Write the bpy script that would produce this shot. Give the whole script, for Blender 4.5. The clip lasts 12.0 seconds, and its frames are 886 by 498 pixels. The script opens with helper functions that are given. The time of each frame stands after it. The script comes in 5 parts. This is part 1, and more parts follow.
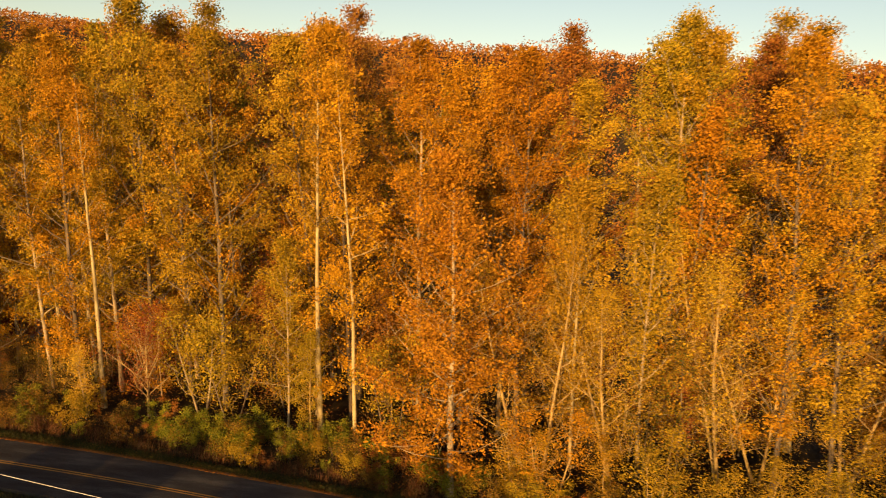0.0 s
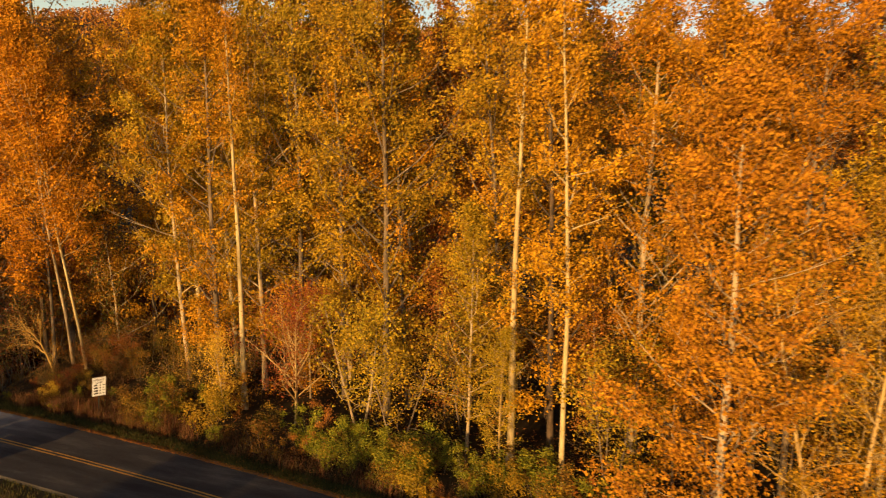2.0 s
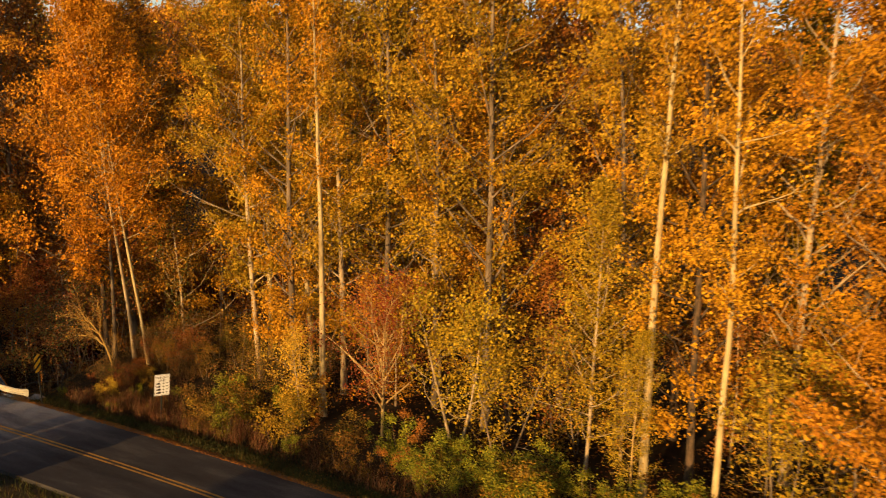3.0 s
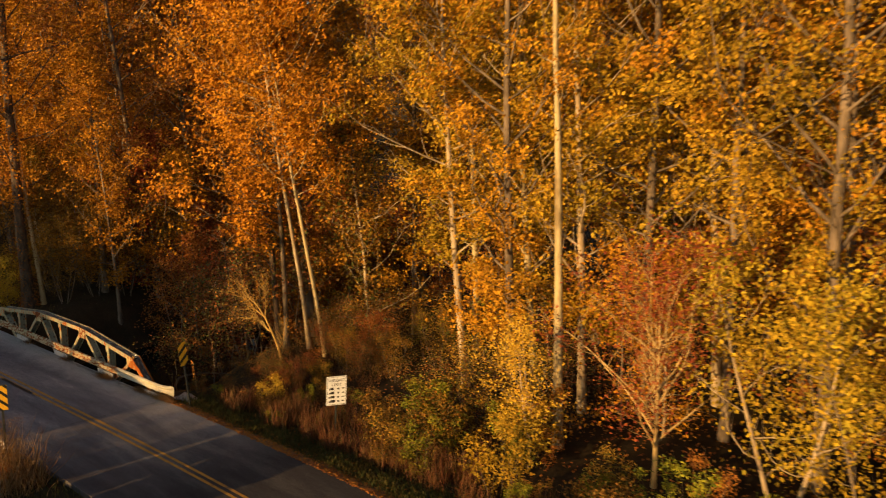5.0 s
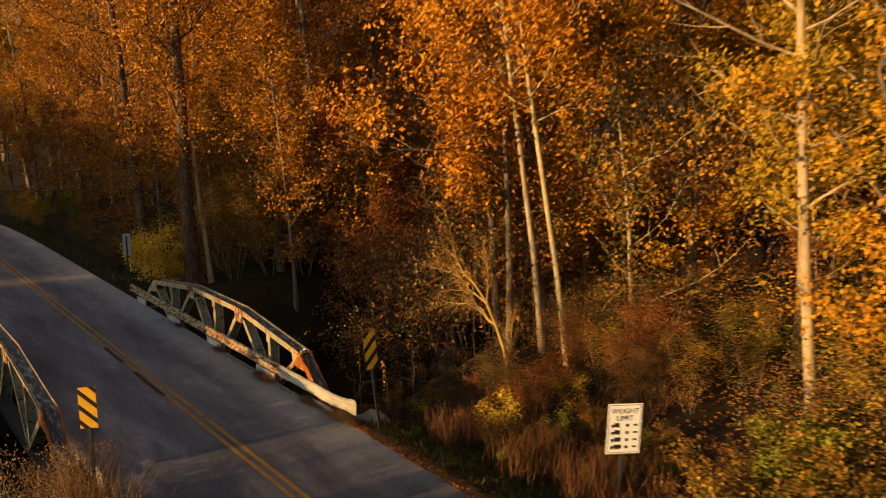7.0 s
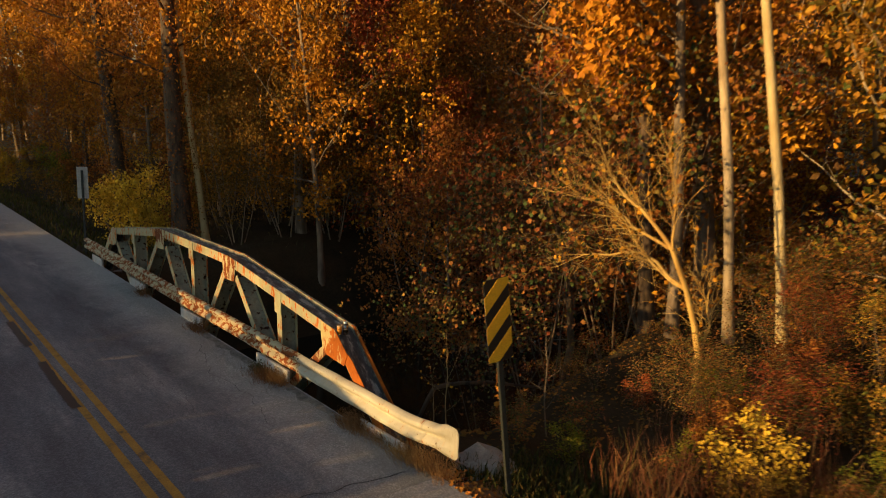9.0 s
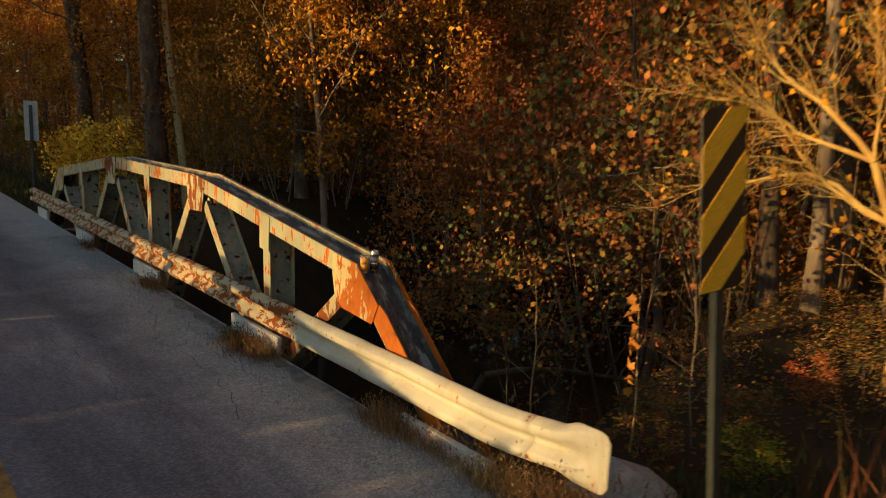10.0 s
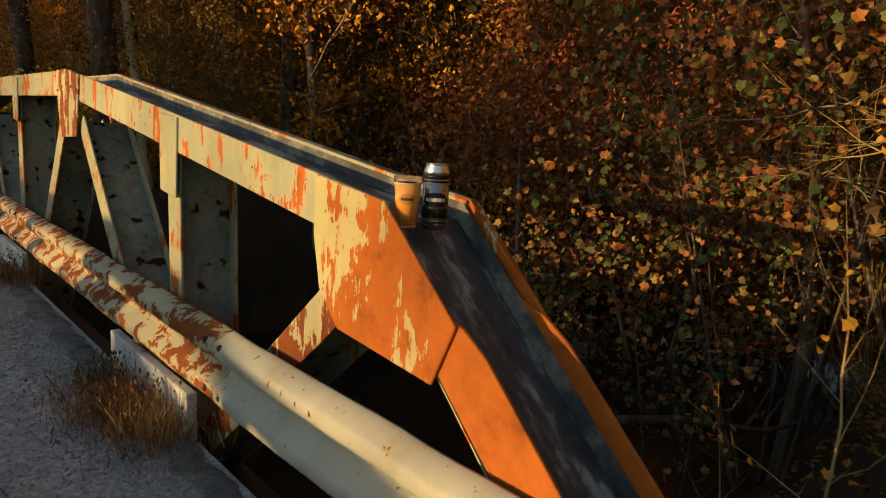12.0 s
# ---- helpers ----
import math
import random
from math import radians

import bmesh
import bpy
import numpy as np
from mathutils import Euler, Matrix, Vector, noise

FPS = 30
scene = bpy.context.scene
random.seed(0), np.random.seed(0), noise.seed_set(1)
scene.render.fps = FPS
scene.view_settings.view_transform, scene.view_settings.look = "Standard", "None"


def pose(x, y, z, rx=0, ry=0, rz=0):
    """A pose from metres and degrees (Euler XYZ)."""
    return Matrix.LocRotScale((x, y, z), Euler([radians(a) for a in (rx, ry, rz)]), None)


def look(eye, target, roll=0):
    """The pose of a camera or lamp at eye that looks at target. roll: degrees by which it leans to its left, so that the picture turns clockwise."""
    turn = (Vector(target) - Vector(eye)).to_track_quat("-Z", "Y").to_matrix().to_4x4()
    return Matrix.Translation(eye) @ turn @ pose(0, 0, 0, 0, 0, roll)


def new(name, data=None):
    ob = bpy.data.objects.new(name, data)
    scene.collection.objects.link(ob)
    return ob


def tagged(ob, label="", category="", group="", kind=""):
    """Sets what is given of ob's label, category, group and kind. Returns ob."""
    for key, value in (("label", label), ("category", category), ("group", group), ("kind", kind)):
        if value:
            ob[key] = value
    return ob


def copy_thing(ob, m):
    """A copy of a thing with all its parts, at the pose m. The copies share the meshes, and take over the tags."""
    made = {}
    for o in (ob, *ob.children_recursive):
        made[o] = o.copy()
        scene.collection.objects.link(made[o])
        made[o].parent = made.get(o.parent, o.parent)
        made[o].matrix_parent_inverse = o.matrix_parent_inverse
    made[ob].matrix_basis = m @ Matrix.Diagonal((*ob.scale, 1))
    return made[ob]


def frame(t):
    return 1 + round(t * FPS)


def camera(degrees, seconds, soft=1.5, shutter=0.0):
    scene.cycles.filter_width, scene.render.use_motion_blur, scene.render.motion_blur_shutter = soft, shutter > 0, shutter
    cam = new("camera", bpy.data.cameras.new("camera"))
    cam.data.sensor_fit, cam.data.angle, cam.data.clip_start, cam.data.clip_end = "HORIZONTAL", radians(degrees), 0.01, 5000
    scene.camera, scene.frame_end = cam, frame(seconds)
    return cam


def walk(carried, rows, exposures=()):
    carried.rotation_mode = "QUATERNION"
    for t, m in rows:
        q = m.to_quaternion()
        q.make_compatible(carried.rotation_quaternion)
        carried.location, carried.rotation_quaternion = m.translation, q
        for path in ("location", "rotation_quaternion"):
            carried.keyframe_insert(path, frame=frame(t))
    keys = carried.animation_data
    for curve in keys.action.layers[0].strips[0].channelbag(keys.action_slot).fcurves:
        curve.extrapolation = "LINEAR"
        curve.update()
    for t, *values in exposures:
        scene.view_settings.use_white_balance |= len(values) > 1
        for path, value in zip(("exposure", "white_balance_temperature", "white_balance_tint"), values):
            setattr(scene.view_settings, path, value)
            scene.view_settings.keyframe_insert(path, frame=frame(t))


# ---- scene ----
cam = camera(63.0, 12.0, soft=1.0, shutter=0.35)
PATH = [
    (0, (-36.678, -40.62, 19.741), (-34.707, -40.421, 19.466), 3.9),
    (0.5, (-34.002, -39.38, 18.973), (-32.044, -39.087, 18.689), 3.8),
    (1, (-31.34, -37.697, 18.03), (-29.396, -37.323, 17.745), 3.9),
    (1.5, (-28.654, -36.015, 16.959), (-26.728, -35.553, 16.678), 4.1),
    (2, (-26.176, -34.121, 16.038), (-24.272, -33.58, 15.755), 4.3),
    (2.5, (-24.041, -31.786, 14.991), (-22.153, -31.186, 14.715), 4.7),
    (3, (-21.61, -29.806, 14.095), (-19.749, -29.127, 13.814), 4.9),
    (3.2, (-20.548, -29.154, 13.885), (-18.706, -28.432, 13.592), 4.6),
    (4.8, (-12.895, -23.435, 11.406), (-11.248, -22.356, 11.054), 2.8),
    (5, (-12.167, -22.5, 10.983), (-10.547, -21.381, 10.632), 2.8),
    (5.5, (-10.471, -20.268, 10.029), (-8.923, -19.05, 9.68), 2.6),
    (6, (-8.841, -18.054, 9.145), (-7.376, -16.738, 8.794), 2.2),
    (6.5, (-7.416, -15.873, 8.269), (-6.032, -14.472, 7.918), 1.8),
    (7, (-6.097, -13.699, 7.448), (-4.799, -12.219, 7.096), 1.4),
    (7.2, (-5.619, -12.79, 7.107), (-4.345, -11.289, 6.753), 1.2),
    (8.8, (-2.267, -6.489, 4.525), (-1.006, -4.976, 4.176), 1.9),
    (9, (-1.834, -5.742, 4.147), (-0.575, -4.227, 3.8), 1.9),
    (9.5, (-0.915, -3.958, 3.285), (0.348, -2.446, 2.94), 2.2),
    (10, (0.017, -2.327, 2.409), (1.278, -0.811, 2.073), 2.7),
    (10.5, (0.776, -1.026, 1.711), (2.04, 0.489, 1.383), 3.3),
    (11, (1.406, -0.01, 1.43), (2.672, 1.503, 1.105), 3.5),
    (11.5, (1.839, 0.67, 1.43), (3.108, 2.182, 1.108), 3.5),
    (12, (2.092, 1.034, 1.439), (3.362, 2.545, 1.118), 3.4),
]
walk(cam, [(t, look(eye, target, roll)) for t, eye, target, roll in PATH], [(0, 0.60, 6900, 13), (3, 0.63, 6700, 13), (6, 0.61, 6500, 13), (8, 0.70, 6300, 9), (10, 0.72, 5900, 5), (11.2, 0.62, 5600, 3), (12, 0.66, 5500, 2)])

# ---- light ----
SUN_ELEV, SUN_AZ = 8.3, 280.0
world = bpy.data.worlds.new("evening_sky")
scene.world = world
world.use_nodes = True
wn = world.node_tree
sky = wn.nodes.new("ShaderNodeTexSky")
sky.sky_type = 'NISHITA'
sky.sun_disc = False
sky.sun_elevation, sky.sun_rotation = radians(SUN_ELEV), radians(SUN_AZ)
sky.altitude, sky.air_density, sky.dust_density, sky.ozone_density = 100, 1.0, 0.6, 0.1
wn.links.new(sky.outputs[0], wn.nodes["Background"].inputs[0])
wn.nodes["Background"].inputs[1].default_value = 0.107
sun_data = bpy.data.lights.new("sun", 'SUN')
sun_data.energy, sun_data.angle, sun_data.color = 5.6, radians(0.55), (1.0, 0.58, 0.20)
sun = new("sun", sun_data)
sun.matrix_world = look((0, 0, 0), (math.cos(radians(SUN_ELEV)) * math.sin(radians(SUN_AZ - 180)), math.cos(radians(SUN_ELEV)) * math.cos(radians(SUN_AZ - 180)), -math.sin(radians(SUN_ELEV))))


# ---- materials ----
def fresh(name, rough=0.8, metal=0.0):
    m = bpy.data.materials.new(name)
    m.use_nodes = True
    nt = m.node_tree
    b = nt.nodes["Principled BSDF"]
    b.inputs["Roughness"].default_value, b.inputs["Metallic"].default_value = rough, metal
    return m, nt, b


def ramp(nt, fac, stops):
    r = nt.nodes.new("ShaderNodeValToRGB")
    e = r.color_ramp.elements
    while len(e) < len(stops):
        e.new(0.5)
    for el, (p, c) in zip(e, stops):
        el.position, el.color = p, (*c, 1)
    nt.links.new(fac, r.inputs[0])
    return r.outputs[0]


def noise_tex(nt, scale, detail=4.0, rough=0.6, stretch=None, space="Object", distort=0.0):
    co = nt.nodes.new("ShaderNodeTexCoord")
    n = nt.nodes.new("ShaderNodeTexNoise")
    n.inputs["Scale"].default_value, n.inputs["Detail"].default_value = scale, detail
    n.inputs["Roughness"].default_value, n.inputs["Distortion"].default_value = rough, distort
    if stretch:
        mp = nt.nodes.new("ShaderNodeMapping")
        mp.inputs["Scale"].default_value = stretch
        nt.links.new(co.outputs[space], mp.inputs[0])
        nt.links.new(mp.outputs[0], n.inputs["Vector"])
    else:
        nt.links.new(co.outputs[space], n.inputs["Vector"])
    return n.outputs["Fac"]


def mixed(nt, fac, a, b, kind='MIX'):
    m = nt.nodes.new("ShaderNodeMix")
    m.data_type, m.blend_type = 'RGBA', kind
    for sock, v in ((m.inputs[0], fac), (m.inputs[6], a), (m.inputs[7], b)):
        if isinstance(v, (float, int)):
            sock.default_value = v
        elif isinstance(v, tuple):
            sock.default_value = (*v, 1)
        else:
            nt.links.new(v, sock)
    return m.outputs[2]


def bumped(nt, b, height, strength=0.4, dist=0.02):
    bp = nt.nodes.new("ShaderNodeBump")
    bp.inputs["Strength"].default_value, bp.inputs["Distance"].default_value = strength, dist
    nt.links.new(height, bp.inputs["Height"])
    nt.links.new(bp.outputs[0], b.inputs["Normal"])


def leaf_material(name, colours, translucent=0.12):
    m, nt, b = fresh(name, 0.6)
    b.inputs["Specular IOR Level"].default_value = 0.10
    geo = nt.nodes.new("ShaderNodeNewGeometry")
    info = nt.nodes.new("ShaderNodeObjectInfo")
    n = len(colours)
    c = ramp(nt, geo.outputs["Random Per Island"], [(i / (n - 1), k) for i, k in enumerate(colours)])
    hsv = nt.nodes.new("ShaderNodeHueSaturation")
    nt.links.new(c, hsv.inputs["Color"])
    for out, lo, hi in (("Hue", 0.490, 0.508), ("Value", 0.84, 1.12)):
        mr = nt.nodes.new("ShaderNodeMapRange")
        mr.inputs[3].default_value, mr.inputs[4].default_value = lo, hi
        nt.links.new(info.outputs["Random"], mr.inputs[0])
        nt.links.new(mr.outputs[0], hsv.inputs[out])
    tone = ramp(nt, noise_tex(nt, 0.55, 3, 0.6), [(0.3, (0.55, 0.55, 0.55)), (0.7, (1.2, 1.2, 1.2))])
    shade = mixed(nt, 1.0, hsv.outputs[0], tone, 'MULTIPLY')
    nt.links.new(shade, b.inputs["Base Color"])
    tr = nt.nodes.new("ShaderNodeBsdfTranslucent")
    nt.links.new(shade, tr.inputs[0])
    mx = nt.nodes.new("ShaderNodeMixShader")
    mx.inputs[0].default_value = translucent
    nt.links.new(b.outputs[0], mx.inputs[1])
    nt.links.new(tr.outputs[0], mx.inputs[2])
    nt.links.new(mx.outputs[0], nt.nodes["Material Output"].inputs[0])
    return m


def bark_material(name, dark, light, patch, scale=6.0, edge=0.08):
    m, nt, b = fresh(name, 0.9)
    big = noise_tex(nt, scale * 0.35, 3, stretch=(1, 1, 0.35))
    fine = noise_tex(nt, scale * 4, 5, 0.7, stretch=(1, 1, 0.25))
    c1 = ramp(nt, big, [(patch - edge, dark), (patch + edge, light)])
    c2 = mixed(nt, fine, c1, (0.5, 0.47, 0.42), 'MULTIPLY')
    nt.links.new(mixed(nt, 0.45, c1, c2), b.inputs["Base Color"])
    bumped(nt, b, fine, 0.5, 0.02)
    return m


M_GOLD = leaf_material("leaf_gold", [(0.246, 0.146, 0.0154), (0.448, 0.262, 0.0181), (0.582, 0.356, 0.0258), (0.336, 0.227, 0.0232)])
M_OLIVE = leaf_material("leaf_olive_gold", [(0.213, 0.151, 0.0154), (0.392, 0.254, 0.0181), (0.493, 0.314, 0.0232), (0.269, 0.215, 0.0206)])
M_ORANGE = leaf_material("leaf_orange", [(0.246, 0.0973, 0.0129), (0.437, 0.196, 0.0168), (0.582, 0.29, 0.0206), (0.347, 0.142, 0.0154)])
M_FLAME = leaf_material("leaf_flame", [(0.34, 0.138, 0.010), (0.53, 0.232, 0.014), (0.64, 0.31, 0.018), (0.44, 0.185, 0.012)])
M_AMBER = leaf_material("leaf_amber", [(0.291, 0.135, 0.0129), (0.515, 0.246, 0.0154), (0.638, 0.327, 0.0206), (0.403, 0.191, 0.0154)])
M_RUST = leaf_material("leaf_rust", [(0.202, 0.0726, 0.0232), (0.358, 0.133, 0.0258), (0.47, 0.218, 0.0322), (0.269, 0.121, 0.0258)])
M_YELLOW = leaf_material("leaf_yellow", [(0.55, 0.36, 0.03), (0.70, 0.47, 0.04), (0.75, 0.52, 0.05), (0.45, 0.33, 0.04)])
M_RED = leaf_material("leaf_red", [(0.17, 0.038, 0.018), (0.29, 0.066, 0.024), (0.36, 0.115, 0.032), (0.22, 0.055, 0.022)])
M_GREEN = leaf_material("leaf_green", [(0.07, 0.10, 0.012), (0.17, 0.19, 0.018), (0.33, 0.31, 0.025), (0.24, 0.21, 0.02)])
M_MIXED = leaf_material("leaf_mixed", [(0.06, 0.08, 0.016), (0.12, 0.11, 0.02), (0.22, 0.11, 0.02), (0.40, 0.20, 0.025), (0.48, 0.30, 0.03), (0.10, 0.05, 0.018)])
M_TANGLE = leaf_material("leaf_tangle", [(0.05, 0.08, 0.02), (0.09, 0.11, 0.03), (0.10, 0.05, 0.028), (0.30, 0.10, 0.028), (0.13, 0.14, 0.038), (0.06, 0.045, 0.025), (0.44, 0.18, 0.036), (0.19, 0.065, 0.026), (0.31, 0.24, 0.05)])
M_SCRUB = leaf_material("leaf_scrub", [(0.10, 0.062, 0.016), (0.19, 0.105, 0.02), (0.28, 0.14, 0.022), (0.14, 0.11, 0.022), (0.38, 0.19, 0.025)])
M_WHITE = bark_material("bark_white", (0.34, 0.25, 0.11), (0.60, 0.50, 0.27), 0.48, 7, 0.2)
M_PALE = bark_material("bark_pale", (0.24, 0.18, 0.085), (0.47, 0.39, 0.21), 0.46)
M_LIMB = bark_material("bark_golden", (0.30, 0.20, 0.075), (0.52, 0.37, 0.15), 0.46)
M_HONEY = bark_material("bark_honey", (0.34, 0.20, 0.045), (0.56, 0.37, 0.10), 0.46)
M_BROWN = bark_material("bark_brown", (0.10, 0.075, 0.05), (0.22, 0.17, 0.12), 0.5)
M_TAN = bark_material("bark_tan", (0.30, 0.23, 0.14), (0.46, 0.37, 0.24), 0.5)
M_STALK = bark_material("dead_stalk", (0.30, 0.15, 0.05), (0.50, 0.29, 0.10), 0.5, 12)
M_DARK = bark_material("bark_dark", (0.035, 0.026, 0.018), (0.13, 0.085, 0.05), 0.5, 14, 0.12)


def asphalt_material():
    m, nt, b = fresh("asphalt", 0.85)
    b.inputs["Specular IOR Level"].default_value = 0.12
    fine = noise_tex(nt, 75, 4, 0.8)
    co = nt.nodes.new("ShaderNodeTexCoord")
    vo = nt.nodes.new("ShaderNodeTexVoronoi")
    vo.inputs["Scale"].default_value = 62
    nt.links.new(co.outputs["Object"], vo.inputs["Vector"])
    sep = nt.nodes.new("ShaderNodeSeparateColor")
    nt.links.new(vo.outputs["Color"], sep.inputs[0])
    mg = nt.nodes.new("ShaderNodeMath")
    mg.operation = 'MULTIPLY_ADD'
    nt.links.new(sep.outputs[0], mg.inputs[0])
    mg.inputs[1].default_value = 0.45
    nt.links.new(fine, mg.inputs[2])
    grain = mg.outputs[0]
    wear = noise_tex(nt, 0.45, 6, 0.68, stretch=(1.6, 0.35, 1))
    c = ramp(nt, wear, [(0.34, (0.027, 0.026, 0.028)), (0.52, (0.047, 0.046, 0.048)), (0.68, (0.09, 0.086, 0.081))])
    xyz = nt.nodes.new("ShaderNodeSeparateXYZ")
    nt.links.new(co.outputs["Object"], xyz.inputs[0])
    side = nt.nodes.new("ShaderNodeMath")
    side.operation = 'MULTIPLY_ADD'
    nt.links.new(noise_tex(nt, 1.4, 5, 0.7), side.inputs[0])
    side.inputs[1].default_value = 1.3
    nt.links.new(xyz.outputs[0], side.inputs[2])
    edge_wear = nt.nodes.new("ShaderNodeMapRange")
    edge_wear.inputs[1].default_value, edge_wear.inputs[2].default_value = 2.55, 3.35
    nt.links.new(side.outputs[0], edge_wear.inputs[0])
    # mask along the road for a colour lift that replaces missing light
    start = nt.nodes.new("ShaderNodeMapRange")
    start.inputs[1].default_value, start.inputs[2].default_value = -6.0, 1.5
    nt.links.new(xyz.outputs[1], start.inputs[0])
    both = nt.nodes.new("ShaderNodeMath")
    both.operation = 'MULTIPLY'
    nt.links.new(edge_wear.outputs[0], both.inputs[0])
    nt.links.new(start.outputs[0], both.inputs[1])
    # asphalt up to 3.6 times brighter towards the bridge, light put into the colour
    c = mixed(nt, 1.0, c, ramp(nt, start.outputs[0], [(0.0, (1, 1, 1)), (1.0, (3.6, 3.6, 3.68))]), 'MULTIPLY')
    c = mixed(nt, both.outputs[0], c, (0.33, 0.322, 0.31))
    nt.links.new(mixed(nt, 0.5, c, ramp(nt, grain, [(0.40, (0.42, 0.42, 0.44)), (0.72, (0.85, 0.85, 0.87)), (1.0, (1.9, 1.87, 1.85))]), 'MULTIPLY'), b.inputs["Base Color"])
    bumped(nt, b, grain, 0.5, 0.006)
    return m


def speckled(name, stops, s1, s2, rough=0.9, bump=0.4, dist=0.02, stretch=None):
    m, nt, b = fresh(name, rough)
    b.inputs["Specular IOR Level"].default_value = 0.15 if rough > 0.8 else 0.5
    a = noise_tex(nt, s1, 5, 0.65, stretch)
    f = noise_tex(nt, s2, 4, 0.75)
    c = ramp(nt, a, stops)
    nt.links.new(mixed(nt, 0.6, c, ramp(nt, f, [(0.3, (0.45, 0.45, 0.45)), (0.7, (1.3, 1.3, 1.3))]), 'MULTIPLY'), b.inputs["Base Color"])
    bumped(nt, b, f, bump, dist)
    return m


def rusty_paint(name, amount, paint=(0.36, 0.365, 0.235), rough=0.55, slope=0.0, origin=0.0, dark=1.0, drips=0.35, size=5.5, along=1.4, tall=0.75):
    """Old cream paint that flakes off to rust; amount is the share of rust."""
    m, nt, b = fresh(name, rough)
    flake = noise_tex(nt, size, 7, 0.66, stretch=(1, along, tall), distort=0.35)
    drip = noise_tex(nt, 14, 3, 0.5, stretch=(1, 2.5, 0.28))
    tone = noise_tex(nt, 2.2, 5, 0.7)
    mask = nt.nodes.new("ShaderNodeMath")
    mask.operation = 'MULTIPLY_ADD'
    nt.links.new(drip, mask.inputs[0])
    mask.inputs[1].default_value = drips
    nt.links.new(flake, mask.inputs[2])
    lim = 0.685 + 0.5 * drips - 0.36 * amount
    if slope:
        co = nt.nodes.new("ShaderNodeTexCoord")
        xyz = nt.nodes.new("ShaderNodeSeparateXYZ")
        nt.links.new(co.outputs["Object"], xyz.inputs[0])
        ramped = nt.nodes.new("ShaderNodeMath")
        ramped.operation = 'MULTIPLY_ADD'
        nt.links.new(xyz.outputs[1], ramped.inputs[0])
        ramped.inputs[1].default_value, ramped.inputs[2].default_value = -slope, slope * origin
        plus = nt.nodes.new("ShaderNodeMath")
        nt.links.new(mask.outputs[0], plus.inputs[0])
        nt.links.new(ramped.outputs[0], plus.inputs[1])
        mask = plus
    sel = nt.nodes.new("ShaderNodeMapRange")
    sel.inputs[1].default_value, sel.inputs[2].default_value = lim - 0.012, lim + 0.012
    nt.links.new(mask.outputs[0], sel.inputs[0])
    rust = ramp(nt, noise_tex(nt, 11, 8, 0.72), [(0.26, (0.17 * dark, 0.045 * dark, 0.008)), (0.46, (0.37 * dark, 0.100 * dark, 0.008)), (0.74, (0.46 * dark, 0.135 * dark, 0.010))])
    b.inputs["Specular IOR Level"].default_value = 0.25
    coat = mixed(nt, ramp(nt, tone, [(0.35, (0, 0, 0)), (0.7, (1, 1, 1))]), tuple(0.82 * k for k in paint), paint)
    soft = nt.nodes.new("ShaderNodeMapRange")
    soft.inputs[1].default_value, soft.inputs[2].default_value = lim - 0.11, lim
    soft.inputs[4].default_value = 0.45
    nt.links.new(mask.outputs[0], soft.inputs[0])
    coat = mixed(nt, soft.outputs[0], coat, (0.50, 0.33, 0.17))
    speck = nt.nodes.new("ShaderNodeMapRange")
    speck.inputs[1].default_value, speck.inputs[2].default_value = 0.685, 0.715
    nt.links.new(noise_tex(nt, 34, 3, 0.55, stretch=(1, 1, 0.6)), speck.inputs[0])
    grime = nt.nodes.new("ShaderNodeMapRange")
    grime.inputs[1].default_value, grime.inputs[2].default_value, grime.inputs[4].default_value = 0.5, 0.72, 0.5
    nt.links.new(noise_tex(nt, 3.5, 6, 0.75, stretch=(1, 1.6, 0.5)), grime.inputs[0])
    coat = mixed(nt, grime.outputs[0], coat, tuple(k * f for k, f in zip(paint, (0.62, 0.55, 0.42))))
    coat = mixed(nt, speck.outputs[0], coat, (0.10, 0.04, 0.016))
    nt.links.new(mixed(nt, sel.outputs[0], coat, rust), b.inputs["Base Color"])
    rr = nt.nodes.new("ShaderNodeMapRange")
    rr.inputs[3].default_value, rr.inputs[4].default_value = rough, 0.9
    nt.links.new(sel.outputs[0], rr.inputs[0])
    nt.links.new(rr.outputs[0], b.inputs["Roughness"])
    inv = nt.nodes.new("ShaderNodeMath")
    inv.operation = 'SUBTRACT'
    inv.inputs[0].default_value = 1.0
    nt.links.new(sel.outputs[0], inv.inputs[1])
    bumped(nt, b, inv.outputs[0], 0.5, 0.002)
    return m


M_ASPHALT = asphalt_material()
M_GROUND = speckled("forest_floor", [(0.3, (0.022, 0.018, 0.010)), (0.55, (0.042, 0.030, 0.015)), (0.8, (0.062, 0.04, 0.02))], 0.8, 14)
M_SHOULDER = speckled("leafy_sand", [(0.3, (0.10, 0.065, 0.035)), (0.5, (0.22, 0.125, 0.06)), (0.7, (0.33, 0.19, 0.095))], 3.0, 40)
M_CONCRETE = speckled("concrete", [(0.3, (0.22, 0.21, 0.19)), (0.7, (0.38, 0.36, 0.32))], 2, 40)
M_PAINT = rusty_paint("cream_paint", 0.34)
M_PAINT_OLD = rusty_paint("flaking_paint", 0.56, (0.42, 0.40, 0.24), dark=0.42)
M_RUSTY = rusty_paint("rusted_paint", 0.66, (0.48, 0.43, 0.20), slope=0.30, origin=2.75, dark=0.95)
M_RAIL = rusty_paint("rail_paint", 0.06, (0.46, 0.44, 0.35), 0.5, dark=0.6, drips=0.1)
M_RAIL_OLD = rusty_paint("rail_paint_flaking", 0.50, (0.41, 0.385, 0.25), 0.5, dark=0.5, drips=0.12, size=9.0, along=0.9, tall=1.6)
